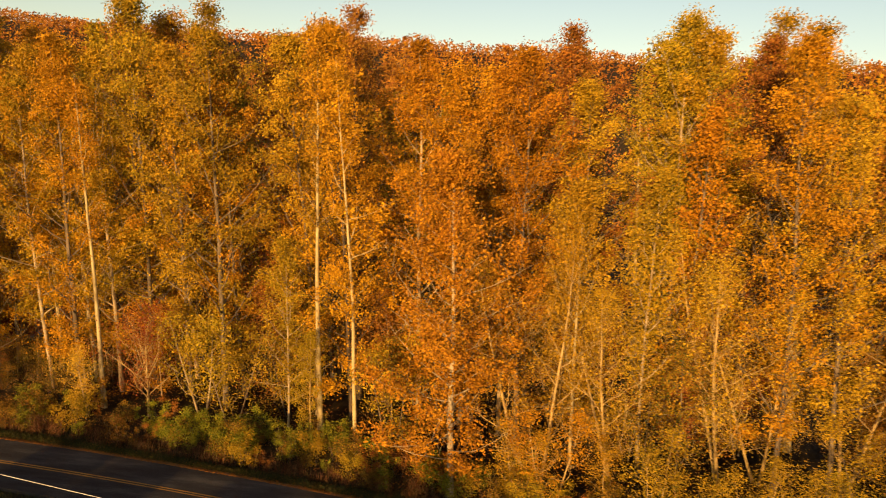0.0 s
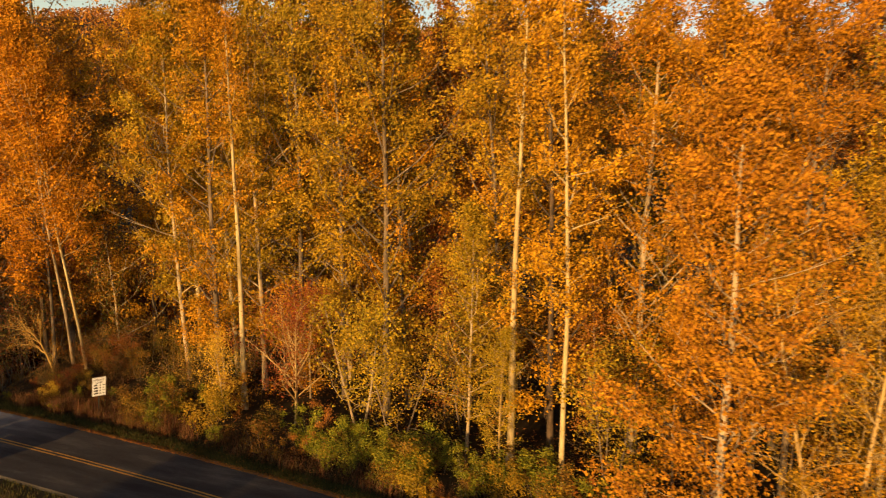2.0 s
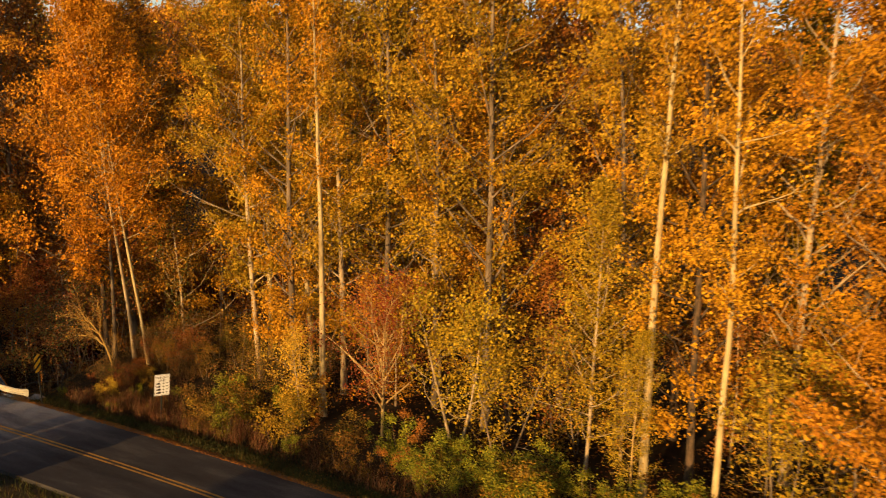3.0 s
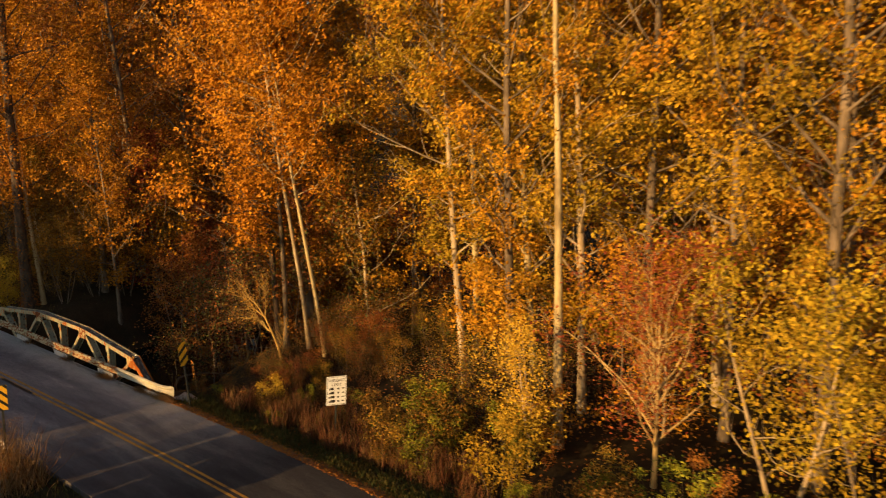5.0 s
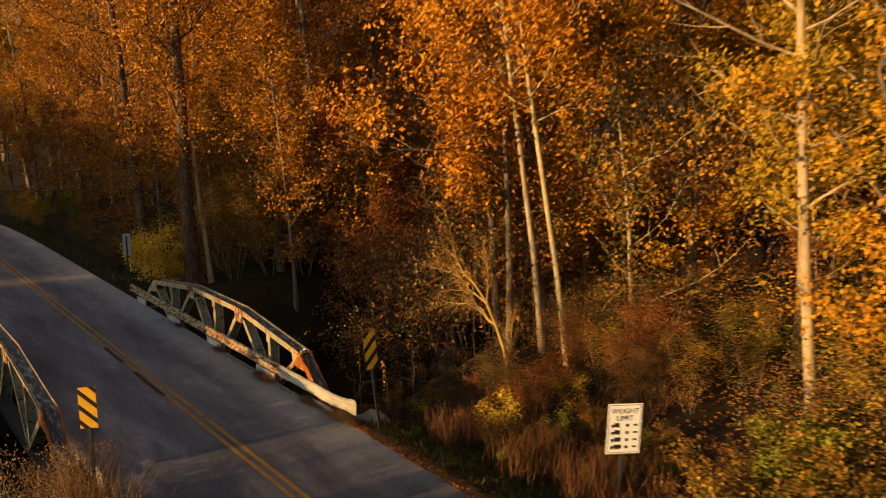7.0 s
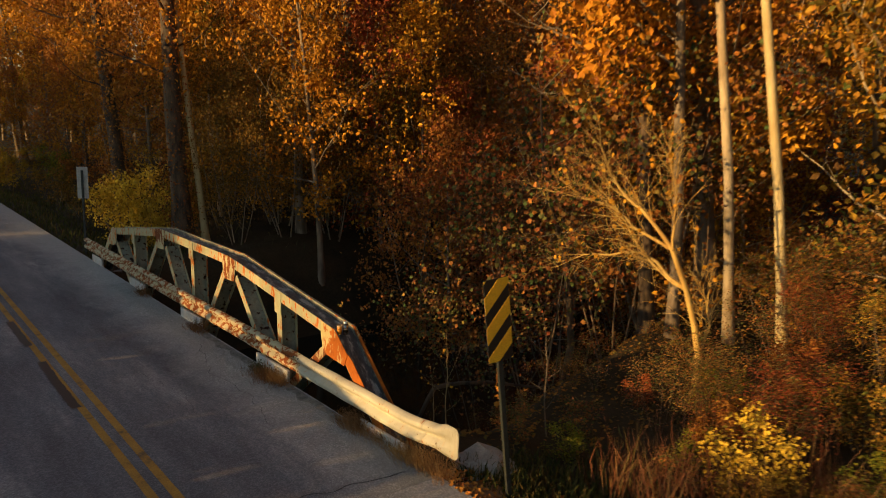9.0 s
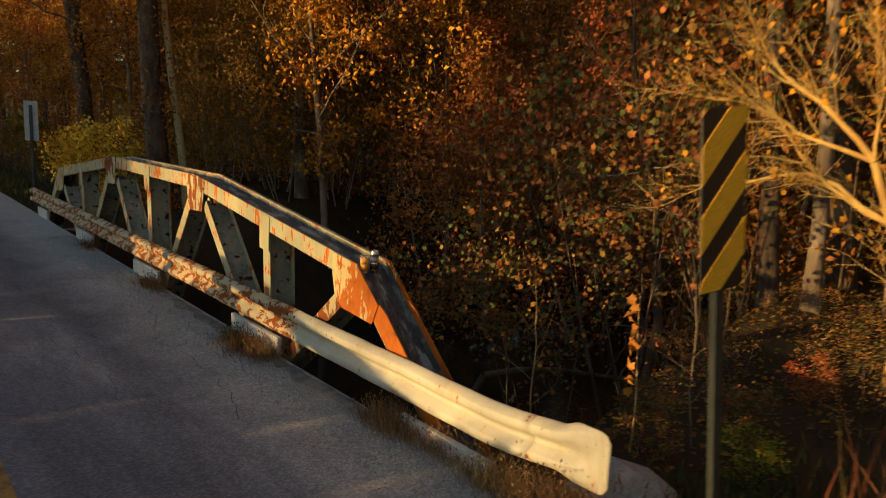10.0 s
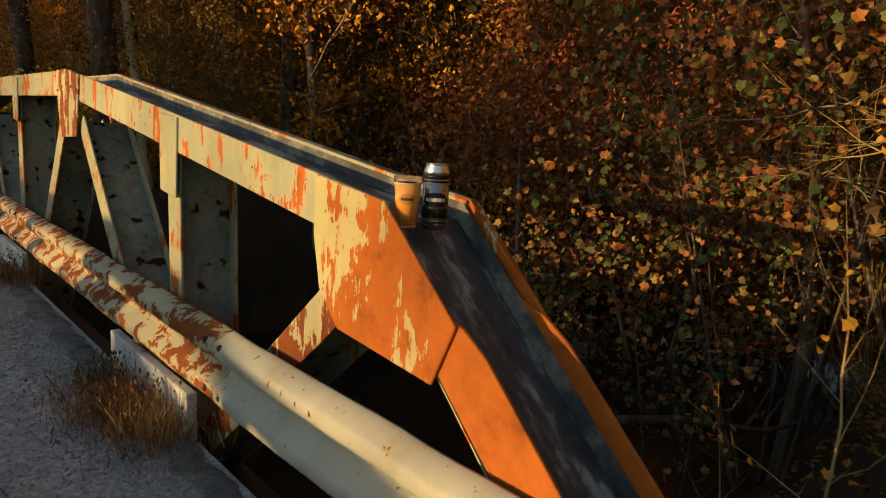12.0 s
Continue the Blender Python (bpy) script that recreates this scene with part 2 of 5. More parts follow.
def spotted_steel():
    """Grey weathered steel with streaks, dark rust spots and pits."""
    m, nt, b = fresh("grey_steel", 0.7)
    b.inputs["Specular IOR Level"].default_value = 0.2
    tone = ramp(nt, noise_tex(nt, 2.6, 6, 0.7, stretch=(1, 1.6, 0.4)), [(0.32, (0.12, 0.15, 0.125)), (0.5, (0.25, 0.285, 0.24)), (0.66, (0.35, 0.37, 0.28)), (0.78, (0.20, 0.15, 0.08))])
    fine = noise_tex(nt, 26, 5, 0.75)
    tone = mixed(nt, 0.5, tone, ramp(nt, fine, [(0.3, (0.5, 0.5, 0.5)), (0.7, (1.25, 1.25, 1.2))]), 'MULTIPLY')
    halo = nt.nodes.new("ShaderNodeMapRange")
    halo.inputs[1].default_value, halo.inputs[2].default_value, halo.inputs[4].default_value = 0.56, 0.64, 0.7
    core = nt.nodes.new("ShaderNodeMapRange")
    core.inputs[1].default_value, core.inputs[2].default_value = 0.625, 0.65
    spots = noise_tex(nt, 11, 2, 0.45)
    nt.links.new(spots, halo.inputs[0])
    nt.links.new(spots, core.inputs[0])
    tone = mixed(nt, halo.outputs[0], tone, (0.17, 0.10, 0.05))
    nt.links.new(mixed(nt, core.outputs[0], tone, (0.025, 0.014, 0.010)), b.inputs["Base Color"])
    bumped(nt, b, fine, 0.25, 0.003)
    return m


M_WEB = spotted_steel()
M_DECKING = speckled("tarred_plate", [(0.35, (0.036, 0.034, 0.036)), (0.50, (0.068, 0.064, 0.064)), (0.545, (0.13, 0.13, 0.125)), (0.60, (0.30, 0.29, 0.26))], 5, 26, 0.62, 0.3, 0.003, (2.2, 0.8, 0.8))
M_INNER = speckled("rim_inner_steel", [(0.36, (0.035, 0.036, 0.038)), (0.50, (0.085, 0.085, 0.08)), (0.58, (0.24, 0.23, 0.18)), (0.68, (0.15, 0.06, 0.02))], 5, 30, 0.6, 0.3, 0.003, (1, 0.7, 1))
M_BLACK = speckled("black_sheeting", [(0.3, (0.012, 0.012, 0.012)), (0.7, (0.02, 0.02, 0.02))], 10, 60, 0.45, 0.05, 0.001)
M_CRACK = speckled("crack_fill", [(0.3, (0.05, 0.048, 0.047)), (0.7, (0.095, 0.09, 0.088))], 8, 60)
M_SIGNYELLOW = speckled("yellow_sheeting", [(0.3, (0.80, 0.43, 0.02)), (0.7, (0.86, 0.50, 0.03))], 6, 80, 0.4, 0.05, 0.001)
M_SIGNWHITE = speckled("white_sheeting", [(0.3, (0.82, 0.86, 0.88)), (0.7, (0.88, 0.91, 0.92))], 4, 60, 0.45, 0.05, 0.001)
M_POST = speckled("post_steel", [(0.3, (0.014, 0.018, 0.016)), (0.7, (0.034, 0.04, 0.036))], 8, 60, 0.6, 0.1, 0.002)
M_LINE = speckled("worn_yellow_line", [(0.30, (0.12, 0.08, 0.04)), (0.42, (0.36, 0.19, 0.025)), (0.7, (0.48, 0.26, 0.03))], 3, 60, 0.8, 0.2, 0.002)
M_WATER, _nt, _b = fresh("dark_water", 0.08)
_b.inputs["Base Color"].default_value = (0.012, 0.012, 0.009, 1)
bumped(_nt, _b, noise_tex(_nt, 3.0, 3), 0.08, 0.02)
M_STONE = speckled("grey_gravel", [(0.3, (0.18, 0.175, 0.17)), (0.7, (0.36, 0.35, 0.33))], 60, 300)
M_GRIT = speckled("road_grit", [(0.3, (0.10, 0.095, 0.088)), (0.5, (0.19, 0.18, 0.165)), (0.7, (0.30, 0.28, 0.25))], 9, 90, bump=0.9)
M_CURB = rusty_paint("curb_paint", 0.10, (0.55, 0.55, 0.53), 0.7)
M_ALU = speckled("sign_back", [(0.3, (0.30, 0.30, 0.29)), (0.7, (0.42, 0.42, 0.40))], 6, 60, 0.5, 0.05, 0.001)


# ---- building blocks ----
def mesh_np(name, verts, tris, material, smooth=False):
    me = bpy.data.meshes.new(name)
    verts, tris = np.asarray(verts, dtype=np.float32), np.asarray(tris, dtype=np.int32)
    me.vertices.add(len(verts))
    me.vertices.foreach_set("co", verts.ravel())
    n = len(tris)
    k = tris.shape[1]
    me.loops.add(n * k)
    me.loops.foreach_set("vertex_index", tris.ravel())
    me.polygons.add(n)
    me.polygons.foreach_set("loop_start", np.arange(0, n * k, k, dtype=np.int32))
    me.polygons.foreach_set("use_smooth", np.full(n, smooth))
    me.update(calc_edges=True)
    me.validate()
    me.materials.append(material)
    return me


def part(name, bm, material, parent, label=""):
    """Links a bmesh as one mesh object under a thing."""
    me = bpy.data.meshes.new(name)
    bmesh.ops.recalc_face_normals(bm, faces=bm.faces)
    bm.to_mesh(me)
    bm.free()
    me.materials.append(material)
    ob = new(name, me)
    if parent:
        ob.parent = parent
    return tagged(ob, label)


def thing(name, label, category, x=0.0, y=0.0, z=0.0, group="", kind=""):
    ob = new(name)
    ob.empty_display_size = 0.2
    ob.location = (x, y, z)
    return tagged(ob, label, category, group, kind)


def box(bm, lo, hi, bevel=0.0):
    vs = [bm.verts.new((x, y, z)) for x in (lo[0], hi[0]) for y in (lo[1], hi[1]) for z in (lo[2], hi[2])]
    fs = [bm.faces.new([vs[i] for i in q]) for q in ((0, 1, 3, 2), (4, 6, 7, 5), (0, 4, 5, 1), (2, 3, 7, 6), (0, 2, 6, 4), (1, 5, 7, 3))]
    if bevel:
        es = list({e for f in fs for e in f.edges})
        bmesh.ops.bevel(bm, geom=es, offset=bevel, segments=2, affect='EDGES', profile=0.6)
    return bm


def plate(bm, outline, x0, x1, bevel=0.0):
    """A plate in the plane of y and z, from x0 to x1."""
    a = [bm.verts.new((x0, y, z)) for y, z in outline]
    b = [bm.verts.new((x1, y, z)) for y, z in outline]
    n = len(a)
    fs = [bm.faces.new(a), bm.faces.new(b[::-1])]
    fs += [bm.faces.new((a[i], a[(i + 1) % n], b[(i + 1) % n], b[i])) for i in range(n)]
    if bevel:
        es = list({e for f in fs for e in f.edges})
        bmesh.ops.bevel(bm, geom=es, offset=bevel, segments=1, affect='EDGES')
    return bm


def strip(p, q, w0, w1=None):
    """The outline, in y and z, of a bar from p to q, of width w0 to w1."""
    w1 = w0 if w1 is None else w1
    d = Vector((q[0] - p[0], q[1] - p[1])).normalized()
    n = Vector((-d.y, d.x))
    return [(p[0] + n.x * w0 / 2, p[1] + n.y * w0 / 2), (q[0] + n.x * w1 / 2, q[1] + n.y * w1 / 2), (q[0] - n.x * w1 / 2, q[1] - n.y * w1 / 2), (p[0] - n.x * w0 / 2, p[1] - n.y * w0 / 2)]


def lathe(bm, profile, x, y, sides=28):
    """A turned body round the upright through x, y; profile: radius, height."""
    rings = [[bm.verts.new((x + r * math.cos(2 * math.pi * k / sides), y + r * math.sin(2 * math.pi * k / sides), z)) for k in range(sides)] for r, z in profile]
    for a, b in zip(rings, rings[1:]):
        for k in range(sides):
            f = bm.faces.new((a[k], a[(k + 1) % sides], b[(k + 1) % sides], b[k]))
            f.smooth = True
    bm.faces.new(rings[0][::-1])
    bm.faces.new(rings[-1])
    return bm


class Tubes:
    """Collects tapered branches into one mesh."""

    def __init__(self):
        self.v, self.f = [], []

    def add(self, pts, radii, sides):
        start = len(self.v)
        side = Vector((1, 0, 0))
        for i, p in enumerate(pts):
            d = (pts[min(i + 1, len(pts) - 1)] - pts[max(i - 1, 0)]).normalized()
            u = side - d * side.dot(d)
            u = u.normalized() if u.length > 1e-3 else Vector((0, 1, 0))
            w = d.cross(u)
            for k in range(sides):
                a = 2 * math.pi * k / sides
                self.v.append(p + (u * math.cos(a) + w * math.sin(a)) * radii[i])
        for i in range(len(pts) - 1):
            for k in range(sides):
                a, b = start + i * sides + k, start + i * sides + (k + 1) % sides
                self.f.append((a, b, b + sides, a + sides))

    def mesh(self, name, material):
        return mesh_np(name, np.array([tuple(p) for p in self.v]), np.array(self.f), material, True)


KITE = (np.array([(0, -0.5, 0), (-0.36, 0.02, 0.12), (0, 0.55, -0.05), (0.36, 0.02, 0.12)]), np.array([(0, 3, 2), (0, 2, 1)]))
_lobes = [(0, -0.5), (0.38, -0.36), (0.35, -0.08), (0.52, 0.14), (0.27, 0.26), (0.0, 0.60), (-0.25, 0.22), (-0.50, 0.20), (-0.37, -0.06), (-0.36, -0.33)]
LOBED = (np.array([(u, v, 0.30 * abs(u) - 0.25 * v * v) for u, v in _lobes]), np.array([(0, 1, 2), (2, 3, 4), (4, 5, 6), (6, 7, 8), (8, 9, 0), (0, 2, 8), (2, 4, 6), (2, 6, 8)]))


def leaf_mesh(name, rng, centres, size, material, shape=KITE, flat=0.4):
    n = len(centres)
    nrm = rng.normal(size=(n, 3)) * 0.85 + np.array([-0.45, 0, flat])
    nrm /= np.linalg.norm(nrm, axis=1)[:, None]
    ax = np.cross(nrm, rng.normal(size=(n, 3)) + np.array([0, 0, -0.6]))
    ax /= np.linalg.norm(ax, axis=1)[:, None] + 1e-6
    bx = np.cross(nrm, ax)
    s = size * rng.uniform(0.6, 1.35, n)
    tv, tf = shape
    v = centres[:, None, :] + s[:, None, None] * (tv[None, :, 0, None] * ax[:, None, :] + tv[None, :, 1, None] * bx[:, None, :] + tv[None, :, 2, None] * nrm[:, None, :])
    f = tf[None] + (np.arange(n) * len(tv))[:, None, None]
    return mesh_np(name, v.reshape(-1, 3), f.reshape(-1, 3), material)


def wander(rng, p, d, length, n, wob, rise):
    pts, p, d = [p.copy()], p.copy(), d.normalized()
    for _ in range(n):
        d = (d + Vector(rng.normal(size=3)) * wob + Vector((0, 0, rise))).normalized()
        p = p + d * (length / n)
        pts.append(p.copy())
    return pts


GROUPS = {"tree": "trees of the autumn wood", "young_tree": "trees across the road", "small_tree": "understorey trees", "shrub": "undergrowth shrubs", "thicket": "thickets by the creek", "brush": "twiggy brush", "sapling": "saplings on the bank"}


def make_tree(name, seed, height, radius, base, width, limbs, leaves, leaf, label, category="tree", leafmat=None, bark=None, shape=KITE, lean=(0, 0), twigs=5, bend=0.13, stout=1.0, stems=1, spread=0.42, rise=0.10, fine=0, steep=0.75, round_=0.75, wob=0.02, clump=0.42, aim=None):
    """A tree as an Empty with trunk, branches and crown. base: where the crown starts, as a share of the height."""
    rng = np.random.default_rng(seed)
    root = thing(name, label, category, group=GROUPS.get(name, ""))
    trunks, arms, tufts = [], Tubes(), []
    for s in range(stems):
        a = 2 * math.pi * s / max(stems, 1) + rng.uniform(0, 1)
        out = 0.0 if stems == 1 else 0.32
        top = height * rng.uniform(0.85, 1.0) if s else height
        d = Vector((lean[0] + out * math.cos(a), lean[1] + out * math.sin(a), 1))
        n = 12
        pts = wander(rng, Vector((out * 0.5 * math.cos(a), out * 0.5 * math.sin(a), -0.25)), d, top, n, wob, 0.01 if lean != (0, 0) else 0.03)
        rad = [radius / stems ** 0.5 * ((1 - i / n) ** 0.8 * 0.92 + 0.05) for i in range(n + 1)]
        rad[0] *= 1.35
        trunks.append(Tubes())
        trunks[-1].add(pts, rad, 8)
        for j in range(limbs // stems):
            u = (j + rng.uniform(0.1, 0.9)) / (limbs // stems)
            h = base + (0.985 - base) * u
            i = min(int(h * n), n - 1)
            t = h * n - i
            p = pts[i].lerp(pts[i + 1], t)
            az = j * 2.4 + rng.uniform(-0.5, 0.5) + seed
            if aim:
                az = radians(aim[0] + aim[1] * rng.uniform(-1, 1))
            prof = max(0.16, math.sin(math.pi * (0.12 + 0.86 * u) ** round_) ** 0.8)
            ln = width * prof * rng.uniform(0.65, 1.2)
            el = steep + 0.5 * u + rng.uniform(-0.2, 0.2)
            d = Vector((math.cos(az), math.sin(az), math.tan(min(el, 1.35)) * 0.75))
            r = min(rad[i] * 0.42, 0.012 + ln * 0.0105) * stout
            path = wander(rng, p, d, ln, 6, bend, rise)
            arms.add(path, [r * (1 - k / 6.6) for k in range(7)], 5)
            tufts += path[1:]
            for k in range(twigs):
                q = path[1 + (k % 6)]
                az2 = rng.uniform(0, 6.28)
                d2 = (path[-1] - path[0]).normalized() * 0.8 + Vector((math.cos(az2), math.sin(az2), rng.uniform(-0.2, 0.7)))
                tw = wander(rng, q, d2, ln * rng.uniform(0.25, 0.5), 4, 0.18, rise)
                arms.add(tw, [r * 0.4 * (1 - m / 4.5) for m in range(5)], 3)
                tufts += tw[1:]
                for _ in range(fine):
                    d3 = (tw[-1] - tw[0]).normalized() + Vector(rng.normal(size=3)) * 0.6
                    ft = wander(rng, tw[int(rng.integers(1, 5))], d3, ln * rng.uniform(0.1, 0.26), 3, 0.2, rise)
                    arms.add(ft, [r * 0.17 * (1 - m / 3.6) for m in range(4)], 3)
                    tufts += ft[1:]
    for nm, t in [("trunk", t) for t in trunks] + [("branchwork", arms)]:
        ob = new(nm, t.mesh(nm, bark))
        ob.parent = root
        if nm == "branchwork":
            tagged(ob, kind="stuff")
    if leaves:
        tp = np.array([tuple(p) for p in tufts])
        tp = tp[rng.random(len(tp)) < clump]
        weight = rng.uniform(0.15, 1.0, len(tp)) ** 1.5
        idx = rng.choice(len(tp), leaves, p=weight / weight.sum())
        c = tp[idx] + rng.normal(size=(leaves, 3)) * np.array([spread, spread, spread * 0.7])
        ob = new("crown", leaf_mesh("crown", rng, c, leaf, leafmat, shape))
        ob.parent = root
        tagged(ob, kind="stuff")
    return root


def plant(proto, x, y, z, turn, size, leafmat=None, bark=None, label=""):
    r = random.Random(int(x * 977 + y * 131))
    lean = pose(x, y, z, -4.2 + r.gauss(0, 1.2), -2.0 + r.gauss(0, 1.2), 0)
    ob = copy_thing(proto, lean @ pose(0, 0, 0, 0, 0, turn) @ Matrix.Diagonal((size, size, size, 1)))
    for ch in ob.children:
        m = leafmat if ch.name.startswith("crown") else None if ch.name.startswith("vine") else bark
        if m:
            ch.material_slots[0].link = 'OBJECT'
            ch.material_slots[0].material = m
    if label:
        ob["label"] = label
    return ob


# ---- ground, creek and road ----
ROAD_Z = 0.12


def smooth(a, b, v):
    v = min(max((v - a) / (b - a), 0.0), 1.0)
    return v * v * (3 - 2 * v)


def road_centre(y):
    if y < -60:
        return 0.5 - 8.64 + 0.288 * (y + 60)
    if y < 0:
        return 0.5 - 0.0024 * y * y
    return 0.5 - 0.004 * max(0.0, y - 30) ** 2 if y < 90 else -13.9 - 0.48 * (y - 90)


def creek_centre(x):
    return 7.9 + 0.9 * math.sin(x * 0.13) + 0.10 * (x - 3)


def ground_z(x, y):
    n = noise.noise(Vector((x * 0.15, y * 0.15, 3.1))) * 0.25 + noise.noise(Vector((x * 0.6, y * 0.6, 7.7))) * 0.10
    off = abs(x - road_centre(y))
    z = n * smooth(3.0, 6.0, off) - 0.05 - 0.35 * smooth(3.2, 5.2, off) + 0.35 * smooth(6.0, 10.0, off)
    z += 57.0 * smooth(95, 250, x) + 8 * noise.noise(Vector((x * 0.008, y * 0.008, 1.0))) * smooth(95, 250, x)
    d = abs(y - creek_centre(x))
    bank = 1 - smooth(3.6, 7.2 + 0.7 * noise.noise(Vector((x * 0.4, y * 0.4, 0))), d)
    return z - 3.3 * bank * (1 - smooth(95, 140, x))


def build_ground():
    xs = np.unique(np.round(np.concatenate([np.arange(-12, 26, 0.5), np.arange(26, 60, 2.0), np.arange(60, 300, 12.0), np.arange(300, 2600, 230.0), np.arange(-60, -12, 3.0), np.arange(-2500, -60, 220.0)]), 3))
    ys = np.unique(np.round(np.concatenate([np.arange(-45, 30, 0.5), np.arange(30, 90, 3.0), np.arange(-90, -45, 3.0), np.arange(90, 2500, 120.0), np.arange(-2500, -90, 120.0)]), 3))
    v = [(x, y, ground_z(x, y)) for x in xs for y in ys]
    ny = len(ys)
    f = [(i * ny + j, (i + 1) * ny + j, (i + 1) * ny + j + 1, i * ny + j + 1) for i in range(len(xs) - 1) for j in range(ny - 1)]
    ob = new("ground", mesh_np("ground", v, f, M_GROUND, True))
    return tagged(ob, "dark woodland soil covered with fallen leaves", "ground", kind="structure")


def ribbon(name, y0, y1, step, x_a, x_b, z, material, parent=None, thick=0.0):
    """A sheet along the road from y0 to y1, between two offsets from its middle line."""
    bm = bmesh.new()
    rows = []
    y = y0
    while y < y1 + 1e-6:
        c = road_centre(y)
        rows.append([bm.verts.new((c + x_a, y, z - thick)), bm.verts.new((c + x_a, y, z)), bm.verts.new((c + x_b, y, z)), bm.verts.new((c + x_b, y, z - thick))])
        y += step
    for a, b in zip(rows, rows[1:]):
        for k in range(3):
            bm.faces.new((a[k], b[k], b[k + 1], a[k + 1]))
    return part(name, bm, material, parent)


build_ground()
water = new("water", mesh_np("water", [(-90, -12, -2.75), (90, -12, -2.75), (90, 36, -2.75), (-90, 36, -2.75)], [(0, 1, 2, 3)], M_WATER))
tagged(water, "still dark creek water under the bridge", "water", kind="structure")
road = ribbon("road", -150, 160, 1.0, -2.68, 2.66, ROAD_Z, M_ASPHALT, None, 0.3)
tagged(road, "worn grey asphalt road, colour lifted for light near the bridge, with faded double yellow line", "road", kind="structure")
def shoulder():
    """A ragged strip of leaf-strewn sandy soil along the edge of the asphalt."""
    bm = bmesh.new()
    prev = None
    y = -70.0
    while y < 0.3:
        c = road_centre(y)
        out = 3.22 + 0.22 * noise.noise(Vector((y * 0.6, 4.0, 0))) + 0.10 * noise.noise(Vector((y * 2.3, 8.0, 0)))
        cols = [bm.verts.new((c + 2.55 + (out - 2.55) * u, y, ROAD_Z - 0.012 - 0.13 * u ** 1.5 + 0.012 * noise.noise(Vector((y * 3, u * 3, 0))))) for u in (0.0, 0.25, 0.5, 0.75, 1.0)]
        cols.append(bm.verts.new((c + out + 0.05, y, -0.5)))
        if prev:
            for k in range(5):
                bm.faces.new((prev[k], cols[k], cols[k + 1], prev[k + 1]))
        prev = cols
        y += 0.35
    ob = part("road_shoulder", bm, M_SHOULDER, None)
    tagged(ob, "sandy road shoulder strewn with orange leaves", "road shoulder", kind="structure")


shoulder()
for side in (-0.16, 0.06):
    ribbon("yellow_line", -150, 160, 1.0, side, side + 0.10, ROAD_Z + 0.004, M_LINE, road)

# ---- bridge ----
XN, XF = 3.26, 3.57
H1, U2, U3, H2 = (2.68, 1.235), (6.29, 1.69), (9.89, 1.69), (13.50, 1.235)
FOOT1, FOOT2 = (1.25, -0.05), (14.93, -0.05)
LOW = -0.30


